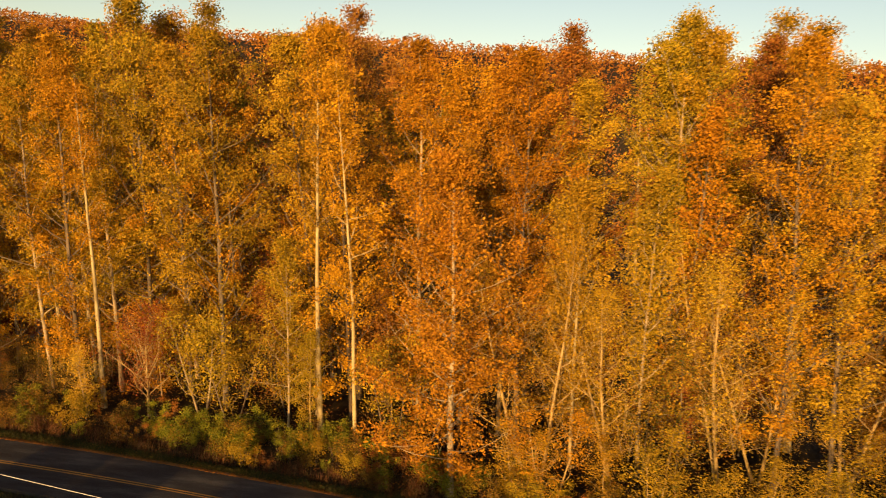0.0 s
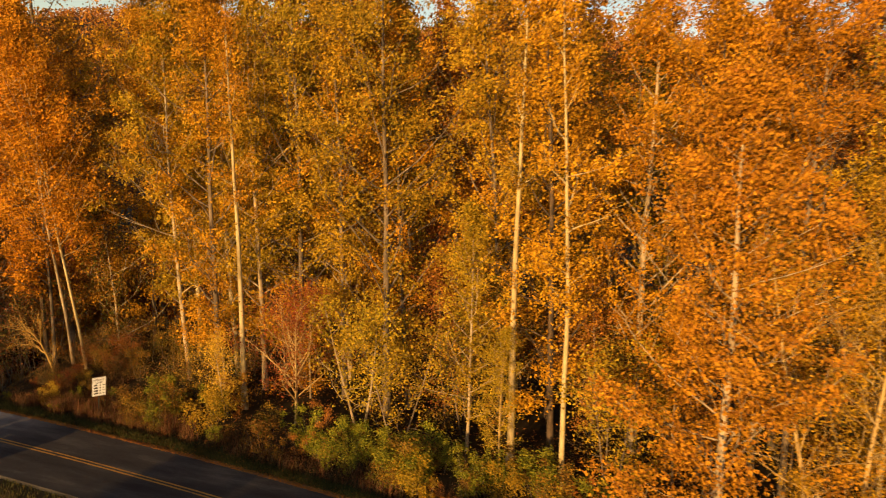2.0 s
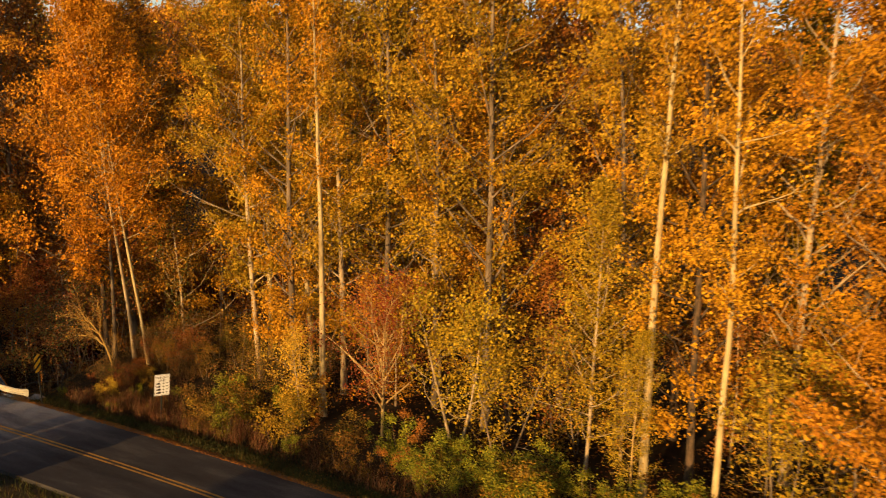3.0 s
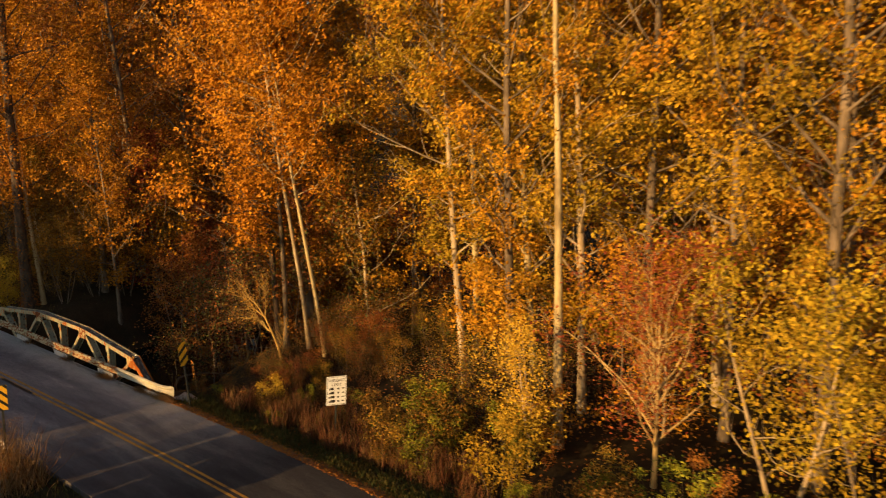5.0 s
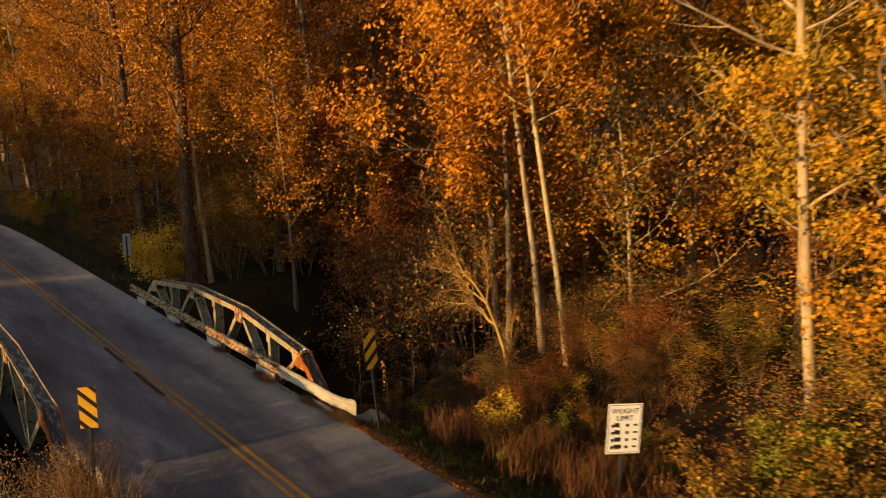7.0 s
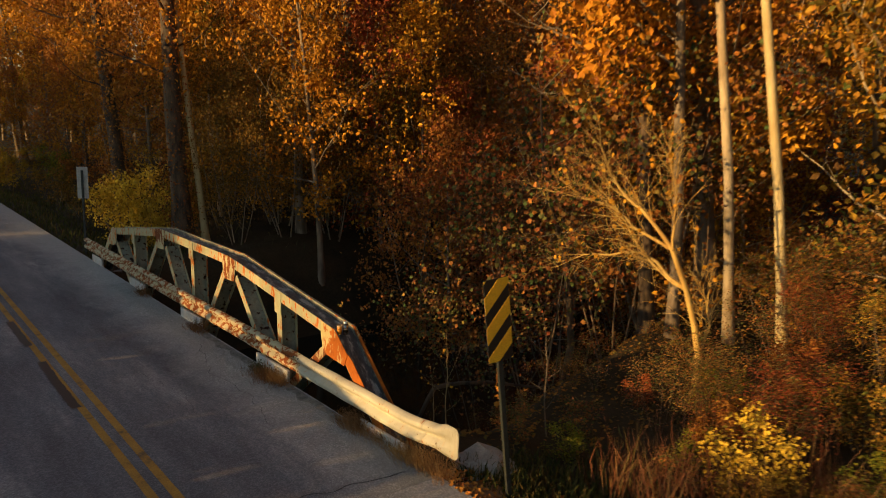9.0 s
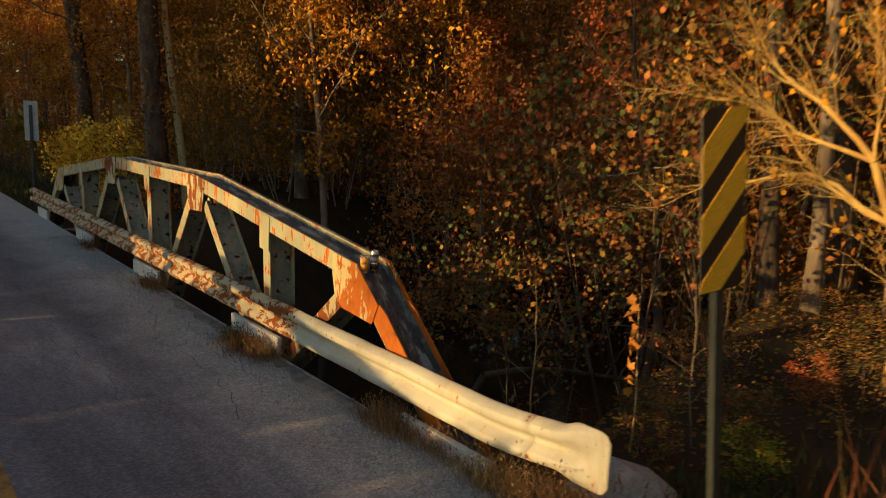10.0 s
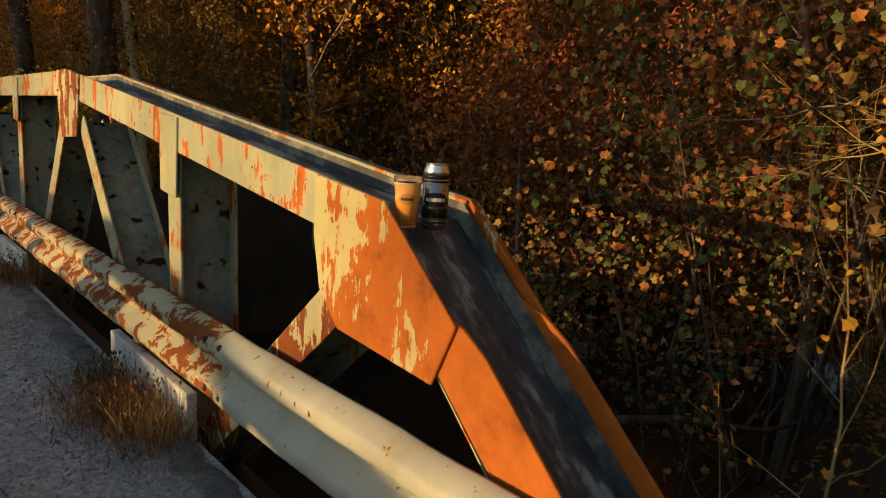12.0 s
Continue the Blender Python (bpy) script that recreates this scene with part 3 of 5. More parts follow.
def build_truss():
    t = thing("bridge_truss", "low riveted steel truss in cream paint flaking to rust", "bridge truss", group="pair of bridge trusses")
    chord = [FOOT1, H1, U2, U3, H2, FOOT2]

    def off(pts, d):
        out = []
        for i, p in enumerate(pts):
            a, b = Vector(pts[max(i - 1, 0)]), Vector(pts[min(i + 1, len(pts) - 1)])
            e0 = (Vector(p) - a).normalized() if i else (b - Vector(p)).normalized()
            e1 = (b - Vector(p)).normalized() if i < len(pts) - 1 else e0
            n = (Vector((e0.y, -e0.x)) + Vector((e1.y, -e1.x))).normalized()
            k = d / max(0.3, n.dot(Vector((e0.y, -e0.x))))
            out.append((p[0] + n.x * k, p[1] + n.y * k))
        return out
    low = off(chord, 0.165)
    for i in range(5):
        rusty = i == 0
        side = [chord[i], chord[i + 1], low[i + 1], low[i]]
        if i in (0, 4):
            side = [(1.07, -0.15), (2.238, 0.90), (2.33, 0.955), (2.45, 0.99), (2.50, 0.88), (1.318, -0.15)]
            side = side if i == 0 else [(16.18 - y, z) for y, z in side[::-1]]
        for x0, x1 in ((XN, XN + 0.014), (XF - 0.014, XF)):
            part("side_plate", plate(bmesh.new(), side, x0, x1, 0.003), M_RUSTY if rusty else M_PAINT, t)
        up, dn = off(chord, 0.068), off(chord, 0.080)
        part("cover_plate", plate(bmesh.new(), [up[i], up[i + 1], dn[i + 1], dn[i]], XN + 0.014, XF - 0.014), M_DECKING, t, "black tarred cover plate with grey worn streaks")
        # thin liner added over the weathered inner face, its dark tone painting in shade
        rim, bed = off(chord, 0.012), off(chord, 0.066)
        part("inner_face", plate(bmesh.new(), [rim[i], rim[i + 1], bed[i + 1], bed[i]], XF - 0.0185, XF - 0.0145), M_INNER, t, "weathered inner face liner, darkened for shade, with cream and rust patches")
        edge_in = off(chord, 0.010)
        part("rim_flange", plate(bmesh.new(), [chord[i], chord[i + 1], edge_in[i + 1], edge_in[i]], XF + 0.0005, XF + 0.036, 0.002), M_RUSTY if rusty else M_INNER, t, "narrow rim flange with rust showing through" if rusty else "")
        lo2 = off(chord, 0.159)
        part("lower_lip", plate(bmesh.new(), [lo2[i], lo2[i + 1], low[i + 1], low[i]], XN + 0.014, XN + 0.07), M_PAINT, t)
    # gusset plates
    def gusset(outline, mat_, lab=""):
        for x0, x1 in ((XN - 0.012, XN), (XF, XF + 0.012)):
            part("gusset_plate", plate(bmesh.new(), outline, x0, x1, 0.003), mat_, t, lab)
    gus = [(3.06, 1.283), (H1[0], H1[1] + 0.003), (2.345, 0.958), (2.43, 0.78), (2.90, 0.815), (3.015, 0.92), (3.06, 1.09)]
    gusset(gus, M_RUSTY, "gusset plate flaking from cream paint to orange rust")
    gusset([(16.18 - y, z) for y, z in gus[::-1]], M_PAINT)
    for c in (U2, U3):
        gusset([(c[0] - 0.30, c[1] - 0.037 if c is U2 else c[1] + 0.003), (c[0], c[1] + 0.004), (c[0] + 0.30, c[1] + 0.003 if c is U2 else c[1] - 0.037), (c[0] + 0.2, c[1] - 0.44), (c[0] - 0.22, c[1] - 0.42)], M_PAINT_OLD)

    def member(nm, p, q, w, m=M_PAINT):
        ob = part(nm, plate(bmesh.new(), strip(p, q, w), XN + 0.016, XN + 0.030, 0.003), m, t)
        part("far_flange", plate(bmesh.new(), strip(p, q, w), XF - 0.030, XF - 0.016, 0.003), M_PAINT, ob)
        part("web", plate(bmesh.new(), strip(p, q, 0.014), XN + 0.030, XF - 0.030), M_WEB, ob, "grey weathered web plate with rust spots")

    lows = [(4.40, LOW), (8.09, LOW), (11.78, LOW)]
    member("diagonal", (2.95, 0.90), lows[0], 0.145, M_PAINT_OLD)
    member("diagonal", (6.05, 1.36), (4.55, LOW + 0.1), 0.135)
    member("diagonal", (6.55, 1.34), (7.75, LOW + 0.1), 0.135)
    member("diagonal", (9.62, 1.34), (8.40, LOW + 0.1), 0.135)
    member("diagonal", (10.13, 1.36), (11.62, LOW + 0.1), 0.135)
    member("diagonal", (13.23, 0.90), lows[2], 0.145)
    for (y, z), top in zip(lows, (1.36, 1.60, 1.36)):
        member("upright", (y + 0.02, top), (y - 0.06, LOW), 0.155)
        for x0, x1 in ((XN - 0.011, XN + 0.001),):
            part("splice_plate", plate(bmesh.new(), [(y - 0.10, top + 0.07), (y + 0.13, top + 0.09), (y + 0.11, top - 0.27), (y - 0.09, top - 0.29)], x0, x1, 0.003), M_PAINT, t)
    # near-black colour here stands for the shade below the deck edge
    part("bottom_chord", plate(bmesh.new(), strip((1.0, LOW - 0.08), (15.2, LOW - 0.08), 0.22), XN, XF), M_POST, t, "lower chord coloured dark for the shade under the deck")
    # rivets on the near gusset plates
    rivet = bpy.data.meshes.new("rivet")
    bm = bmesh.new()
    bmesh.ops.create_uvsphere(bm, u_segments=6, v_segments=4, radius=0.011)
    bm.to_mesh(rivet)
    bm.free()
    rivet.materials.append(M_PAINT_OLD)
    for c, zc in ((U2, -0.09), (U3, -0.09), (H2, -0.09)):
        for k in range(5):
            ob = new("rivet", rivet)
            ob.parent = t
            ob.location = (XN - 0.012, c[0] - 0.24 + 0.12 * k, c[1] + zc - 0.02 * abs(k - 2))
    return t


truss = build_truss()
left = copy_thing(truss, Matrix.Translation((0.65, 0, 0)) @ Matrix.Diagonal((-1, 1, 1, 1)))
left["label"] = "second riveted steel truss, rusted, half hidden by dry weeds"


def rail_profile(x):
    """Closed outline of a wave-shaped rail in x and z, that faces towards smaller x."""
    wave = [(0.00, 0.355), (-0.020, 0.362), (-0.072, 0.395), (-0.082, 0.412), (-0.082, 0.455), (-0.074, 0.472), (-0.020, 0.515), (-0.012, 0.530), (-0.012, 0.550), (-0.020, 0.565), (-0.074, 0.608), (-0.082, 0.625), (-0.082, 0.668), (-0.072, 0.685), (-0.020, 0.714), (0.0, 0.720)]
    wave = [(a, 0.375 + (z - 0.355) * 0.85) for a, z in wave]
    return [(x + a, z) for a, z in wave] + [(x + a + 0.008, z) for a, z in wave[::-1]]


def build_rail(mirror=False):
    t = thing("guard_rail", "white-painted wave-shaped steel guard rail, dented, rusting along the bridge", "guard rail", group="pair of guard rails")
    def stretch(nm, y0, y1, mat_, flare=False, lab=""):
        rng = random.Random(int(y0 * 10))
        bm = bmesh.new()
        rings = []
        n = max(2, int((y1 - y0) / (0.03 if nm == "end_piece" else 0.12)))
        for i in range(n + 1):
            y = y0 + (y1 - y0) * i / n
            dent = 0.012 * noise.noise(Vector((y * 1.7, 2.2, 0))) + 0.009 * noise.noise(Vector((y * 4.5, 0, 0)))
            sag = 0.006 * noise.noise(Vector((y * 0.8, 0, 4))) - 0.052 * smooth(0.0, 0.9, y)
            x = 3.22 + (0.09 * (1 - smooth(-0.05, 1.0, y)) if flare else 0.0)
            f = smooth(0.04, 0.40, y) if flare else 1.0
            s = (1 + (0.24 * (1 - smooth(0.24, 0.36, y)) if flare else 0.0)) * (0.72 + 0.28 * (1 - (max(0.0, 0.09 - y) / 0.09) ** 2) ** 0.5)
            ring = rail_profile(x)
            half = len(ring) // 2
            rings.append([bm.verts.new((x + (px - x - (0.008 if q >= half else 0)) * f - 0.05 * (1 - f) + (0.008 if q >= half else 0) + dent, y, 0.53 + (pz - 0.53) * s + sag)) for q, (px, pz) in enumerate(ring)])
        k = len(rings[0])
        for a, b in zip(rings, rings[1:]):
            for j in range(k):
                f = bm.faces.new((a[j], a[(j + 1) % k], b[(j + 1) % k], b[j]))
                f.smooth = True
        bm.faces.new(rings[0])
        bm.faces.new(rings[-1][::-1])
        return part(nm, bm, mat_, t, lab)
    stretch("end_piece", 0.0, 0.56, M_RAIL, True, "flat rounded end piece in white paint")
    stretch("rail_beam", 0.555, 3.62, M_RAIL, True, "white-painted rail length with dents")
    stretch("rail_beam", 3.60, 7.70, M_RAIL_OLD, False, "rail length flaking to rust")
    stretch("rail_beam", 7.68, 11.8, M_RAIL_OLD)
    stretch("rail_beam", 11.78, 15.9, M_RAIL_OLD)
    for y in (1.9, 4.42, 8.1, 11.8, 15.3):
        part("bracket", box(bmesh.new(), (3.231, y - 0.05, 0.30), (3.26, y + 0.05, 0.62), 0.004), M_PAINT_OLD, t)
    for y in (3.54, 3.68, 7.6, 7.8):
        for z in (0.592, 0.396):
            bm = bmesh.new()
            bmesh.ops.create_uvsphere(bm, u_segments=8, v_segments=5, radius=0.014, matrix=Matrix.Translation((3.142, y, z)))
            part("bolt", bm, M_POST, t)
    return t


rail = build_rail()
copy_thing(rail, Matrix.Translation((0.65, 1.2, 0)) @ Matrix.Diagonal((-1, 1, 1, 1)))
deck = thing("bridge_deck", "concrete bridge deck with white-painted edge curbs", "bridge deck")
part("slab", box(bmesh.new(), (-2.24, 0.75, -0.20), (3.14, 15.4, 0.095)), M_CONCRETE, deck)
for y0, y1 in ((0.85, 1.85), (3.88, 4.98), (7.4, 8.45), (10.75, 11.8), (14.2, 15.1)):
    for x0, x1 in ((3.142, 3.19), (-2.29, -2.245)):
        bm = bmesh.new()
        box(bm, (x0, y0, -0.05), (x1, y1, 0.24 if y0 < 1 else 0.30), 0.008)
        part("curb", bm, M_CURB, deck, "white-painted curb board")
for x0, x1 in ((-3.0, 3.9),):
    for y0, y1 in ((0.2, 1.0), (15.1, 15.9)):
        part("abutment", box(bmesh.new(), (x0, y0, -3.4), (x1, y1, -0.22), 0.02), M_CONCRETE, deck)


# ---- signs ----
def marker(x, y, z0, turn, tilt, label, flip, h=0.914):
    t = thing("object_marker", label, "road sign", x, y, z0, "object markers at the bridge")
    t.rotation_euler = (0, radians(tilt), radians(turn))
    w = 0.1525
    part("post", box(bmesh.new(), (-0.03, 0.012, -0.6), (0.03, 0.055, 1.42 + h - 0.1), 0.006), M_POST, t)
    bm = bmesh.new()
    box(bm, (-w, 0.0, 1.42), (w, 0.010, 1.42 + h), 0.004)
    panel = part("panel", bm, M_BLACK, t, "black panel with slanting yellow stripes")
    part("back", box(bmesh.new(), (-w + 0.002, 0.0105, 1.424), (w - 0.002, 0.0118, 1.416 + h), 0.0), M_ALU, t, "bare grey metal back")
    rise = 2 * w
    for k in range(-1, 4):
        zb = 1.42 + (0.539 - 0.335 * k) * h / 0.914
        poly = [(-w, zb), (w, zb + rise), (w, zb + rise + 0.188), (-w, zb + 0.188)]
        if flip:
            poly = [(-a, b) for a, b in poly[::-1]]
        lo, hi = 1.42 + 0.006, 1.42 + h - 0.006
        bm = bmesh.new()
        vs = [bm.verts.new((a, -0.003, b)) for a, b in poly]
        bm.faces.new(vs)
        for zc, up in ((lo, -1), (hi, 1)):
            bmesh.ops.bisect_plane(bm, geom=bm.verts[:] + bm.edges[:] + bm.faces[:], plane_co=(0, 0, zc), plane_no=(0, 0, up), clear_outer=True)
        if not bm.faces:
            bm.free()
            continue
        r = bmesh.ops.extrude_face_region(bm, geom=bm.faces[:])
        bmesh.ops.translate(bm, verts=[e for e in r["geom"] if isinstance(e, bmesh.types.BMVert)], vec=(0, 0.003, 0))
        part("stripe", bm, M_SIGNYELLOW, panel, "yellow reflective stripe")
    return t


marker(3.575, -0.52, 0.25, -11, -7.5, "black and yellow striped object marker on a thin post", False)
marker(-2.68, -0.13, 0.30, -28, -1, "black and yellow object marker on a post among dry weeds", True, 0.80)


def words(parent, text, x, z, size, y=-0.004):
    cu = bpy.data.curves.new("lettering", 'FONT')
    cu.body, cu.size, cu.align_x, cu.extrude = text, size, 'CENTER', 0.001
    cu.materials.append(M_BLACK)
    tmp = bpy.data.objects.new("lettering", cu)
    scene.collection.objects.link(tmp)
    me = bpy.data.meshes.new_from_object(tmp.evaluated_get(bpy.context.evaluated_depsgraph_get()))
    bpy.data.objects.remove(tmp)
    ob = new("lettering", me)
    ob.parent = parent
    ob.location, ob.rotation_euler = (x, y, z), (radians(90), 0, 0)
    return ob


def weight_sign():
    t = thing("weight_limit_sign", "white weight limit sign with black truck symbols in weeds", "road sign", 5.76, -5.85, -0.25)
    t.rotation_euler = (0, 0, radians(-33))
    part("post", box(bmesh.new(), (-0.03, 0.012, -0.3), (0.03, 0.06, 2.0), 0.006), M_POST, t)
    bm = bmesh.new()
    box(bm, (-0.36, 0.0, 1.12), (0.36, 0.010, 2.19), 0.004)
    panel = part("panel", bm, M_SIGNWHITE, t)
    for lo, hi in (((-0.335, -0.003, 2.155), (0.335, -0.001, 2.165)), ((-0.335, -0.003, 1.145), (0.335, -0.001, 1.155)), ((-0.335, -0.003, 1.155), (-0.325, -0.001, 2.155)), ((0.325, -0.003, 1.155), (0.335, -0.001, 2.155))):
        part("border", box(bmesh.new(), lo, hi), M_BLACK, panel)
    words(panel, "WEIGHT", 0, 1.985, 0.15)
    words(panel, "LIMIT", 0, 1.835, 0.15)
    for k in range(4):
        z = 1.70 - 0.155 * k
        bm = bmesh.new()
        n = 0.10 + 0.022 * k
        box(bm, (-0.27, -0.003, z), (-0.27 + 0.06, -0.001, z + 0.055))
        box(bm, (-0.205, -0.003, z), (-0.205 + n, -0.001, z + 0.085))
        for c in (-0.24, -0.16, -0.10):
            box(bm, (c - 0.012, -0.003, z - 0.02), (c + 0.012, -0.001, z + 0.002))
        part("truck_symbol", bm, M_BLACK, panel)
        part("figure_bar", box(bmesh.new(), (0.03, -0.003, z), (0.10, -0.001, z + 0.06)), M_POST, panel)
        part("unit_bar", box(bmesh.new(), (0.19, -0.003, z + 0.015), (0.28, -0.001, z + 0.055)), M_POST, panel)
    return t


weight_sign()

# ---- drinks on the truss ----
def build_can(x, y, z):
    t = thing("beer_can", "tall silver and black beer can standing on the truss", "can", x, y, z)
    alu, nt, b = fresh("aluminium", 0.28, 1.0)
    b.inputs["Base Color"].default_value = (0.80, 0.79, 0.77, 1)
    wrap, nt, b = fresh("can_print", 0.22, 0.95)
    b.inputs["Base Color"].default_value = (0.42, 0.38, 0.32, 1)
    dark, nt, b = fresh("can_black", 0.35, 0.3)
    b.inputs["Base Color"].default_value = (0.012, 0.011, 0.011, 1)
    part("body", lathe(bmesh.new(), [(0.024, 0.004), (0.027, 0.0), (0.031, 0.008), (0.033, 0.018), (0.033, 0.135)], 0, 0), wrap, t, "brushed silver-brown printed can body")
    gun, nt, b = fresh("can_gunmetal", 0.25, 0.9)
    b.inputs["Base Color"].default_value = (0.075, 0.068, 0.062, 1)
    part("lower_print", lathe(bmesh.new(), [(0.0331, 0.030), (0.03325, 0.030), (0.03325, 0.072), (0.0331, 0.072)], 0, 0), gun, t, "dark gunmetal printed lower half")
    top = part("shoulder", lathe(bmesh.new(), [(0.033, 0.1352), (0.0325, 0.142), (0.029, 0.151), (0.0275, 0.155), (0.0275, 0.159), (0.0285, 0.160), (0.0270, 0.161), (0.0258, 0.156), (0.0250, 0.154)], 0, 0), alu, t, "bare aluminium shoulder and rim")
    part("tab", box(bmesh.new(), (-0.008, -0.004, 0.1545), (0.008, 0.018, 0.157), 0.001), alu, top)
    for z0, z1 in ((0.016, 0.021), (0.026, 0.029), (0.116, 0.121), (0.125, 0.134)):
        part("band", lathe(bmesh.new(), [(0.0331, z0), (0.0334, z0), (0.0334, z1), (0.0331, z1)], 0, 0), dark, t)
    logo_patch(t, dark, 0.0335, 0.0335, 0.074, 0.034, 0.018, -128, fresh_plain("can_bar", (0.55, 0.50, 0.42)))
    return t


def fresh_plain(name, c):
    m, nt, b = fresh(name, 0.45)
    b.inputs["Base Color"].default_value = (*c, 1)
    return m


def logo_patch(parent, material, r0, r1, zc, half, high, face, barmat):
    """An oval emblem wrapped on a round body, with a plain bar in place of its name."""
    for nm, m, hw, hh, d, bar in (("emblem", material, half, high, 0.0004, False), ("emblem_bar", barmat, half * 0.78, high * 0.24, 0.0008, True)):
        bm = bmesh.new()
        n = 26
        rim, mid = [], []
        for k in range(n):
            a = 2 * math.pi * k / n
            if bar:
                u, v = max(-1, min(1, 1.5 * math.cos(a))) * hw, max(-1, min(1, 1.5 * math.sin(a))) * hh
            else:
                u, v = math.cos(a) * hw, math.sin(a) * hh
            rr = r0 + (r1 - r0) * (v / (2 * high) + 0.5) + d
            th = radians(face) + u / rr
            rim.append(bm.verts.new((rr * math.cos(th), rr * math.sin(th), zc + v)))
        cols = []
        for k in range(1, n // 2):
            cols.append((rim[k], rim[n - k]))
        bm.faces.new((rim[0], rim[1], rim[n - 1]))
        for (a, b_), (c, d_) in zip(cols, cols[1:]):
            bm.faces.new((a, c, d_, b_))
        bm.faces.new((cols[-1][0], rim[n // 2], cols[-1][1]))
        part(nm, bm, m, parent)


def build_glass(x, y, z):
    t = thing("beer_glass", "pint glass of hazy amber beer standing beside the can", "glass", x, y, z)
    glass, nt, b = fresh("clear_glass", 0.02)
    b.inputs["Transmission Weight"].default_value, b.inputs["IOR"].default_value = 1.0, 1.45
    beer, nt, b = fresh("hazy_beer", 0.12)
    b.inputs["Base Color"].default_value = (0.80, 0.37, 0.05, 1)
    b.inputs["Subsurface Weight"].default_value = 0.6
    b.inputs["Subsurface Radius"].default_value = (0.02, 0.008, 0.002)
    foam, nt, b = fresh("beer_foam", 0.6)
    b.inputs["Base Color"].default_value = (0.72, 0.55, 0.32, 1)
    b = beer.node_tree.nodes["Principled BSDF"]
    b.inputs["Coat Weight"].default_value, b.inputs["Coat Roughness"].default_value = 1.0, 0.03
    for z0, z1, nm in ((0.0, 0.010, "base"), (0.119, 0.134, "rim")):
        ra, rb = 0.0268 + 0.0835 * z0, 0.0268 + 0.0835 * z1
        prof = [(ra * 0.9, z0), (ra, z0 + 0.001), (rb, z1)] if nm == "base" else [(ra, z0), (rb, z1), (rb - 0.0014, z1), (ra - 0.0014, z0)]
        cup = part(nm, lathe(bmesh.new(), prof, 0, 0), glass, t, "clear glass " + nm)
        cup.visible_shadow = False
    part("beer", lathe(bmesh.new(), [(0.0276, 0.0102), (0.0364, 0.1148)], 0, 0), beer, t, "hazy amber beer behind clear glass")
    part("foam", lathe(bmesh.new(), [(0.0365, 0.115), (0.0367, 0.1188)], 0, 0), foam, t)
    logo_patch(t, fresh_plain("glass_print", (0.55, 0.23, 0.035)), 0.0322, 0.0347, 0.078, 0.022, 0.014, -128, fresh_plain("glass_bar", (0.08, 0.03, 0.01)))
    return t


build_can(3.402, 2.640, 1.160).scale = (1.14, 1.14, 1.165)
build_glass(3.318, 2.662, 1.161).scale = (1.06, 1.06, 1.10)

# ---- woodland ----
P = {}
P["tall_a"] = make_tree("tree", 11, 26, 0.18, 0.13, 5.4, 40, 19000, 0.145, "tall slender tree in autumn leaf with a pale trunk", leafmat=M_GOLD, bark=M_PALE, spread=0.36, clump=0.22, round_=1.05, steep=0.55)
P["tall_b"] = make_tree("tree", 12, 27, 0.22, 0.06, 6.0, 44, 24000, 0.145, "tall full tree in autumn leaf", leafmat=M_OLIVE, bark=M_TAN, spread=0.38, clump=0.22, round_=1.0, steep=0.5)
P["tall_c"] = make_tree("tree", 13, 24, 0.18, 0.20, 5.6, 34, 18000, 0.145, "tall tree in autumn leaf with a high crown", leafmat=M_ORANGE, bark=M_PALE, spread=0.36, clump=0.22, round_=0.95, steep=0.5)
P["broad"] = make_tree("tree", 14, 20, 0.22, 0.07, 5.6, 44, 27000, 0.155, "broad tree with orange autumn leaves down to the ground", leafmat=M_ORANGE, bark=M_BROWN, steep=0.25, spread=0.36, clump=0.3, stout=0.7)
P["stout"] = make_tree("tree", 39, 27, 0.34, 0.20, 5.6, 36, 15000, 0.15, "massive dark-trunked tree in amber-brown leaf", leafmat=M_AMBER, bark=M_DARK, spread=0.4, clump=0.22, round_=1.0, steep=0.5)
g = np.random.default_rng(40)
c = np.stack([np.cos(g.uniform(0, 6.28, 2600)), np.sin(g.uniform(0, 6.28, 2600)), np.zeros(2600)], 1) * g.uniform(0.26, 0.62, 2600)[:, None]
c[:, 2] = 9.5 * g.uniform(0, 1, 2600) ** 1.6
ob = new("vine", leaf_mesh("vine", g, c, 0.09, M_RUST))
ob.parent = P["stout"]
tagged(ob, "dry vine leaves clinging to the trunk", kind="stuff")
P["slim"] = make_tree("tree", 15, 26, 0.20, 0.50, 2.2, 16, 2600, 0.14, "slim pale-trunked tree with thin autumn leaves", leafmat=M_GOLD, bark=M_WHITE, spread=0.3, wob=0.012)
P["crooked"] = make_tree("tree", 36, 25, 0.15, 0.34, 3.0, 14, 5200, 0.14, "pale-trunked tree forking into crooked limbs", leafmat=M_AMBER, bark=M_WHITE, spread=0.34, wob=0.035, bend=0.24, stout=1.3, steep=0.6)
P["thin"] = make_tree("tree", 16, 15, 0.11, 0.12, 3.6, 28, 8500, 0.13, "young tree with thinning autumn leaves", leafmat=M_GOLD, bark=M_TAN, spread=0.3, clump=0.3, steep=0.6)
P["bare"] = make_tree("tree", 17, 15, 0.17, 0.13, 4.8, 30, 8200, 0.105, "nearly bare tree with pale branches", leafmat=M_OLIVE, bark=M_LIMB, twigs=7, fine=5, steep=0.6, stems=2, spread=0.34, bend=0.18)
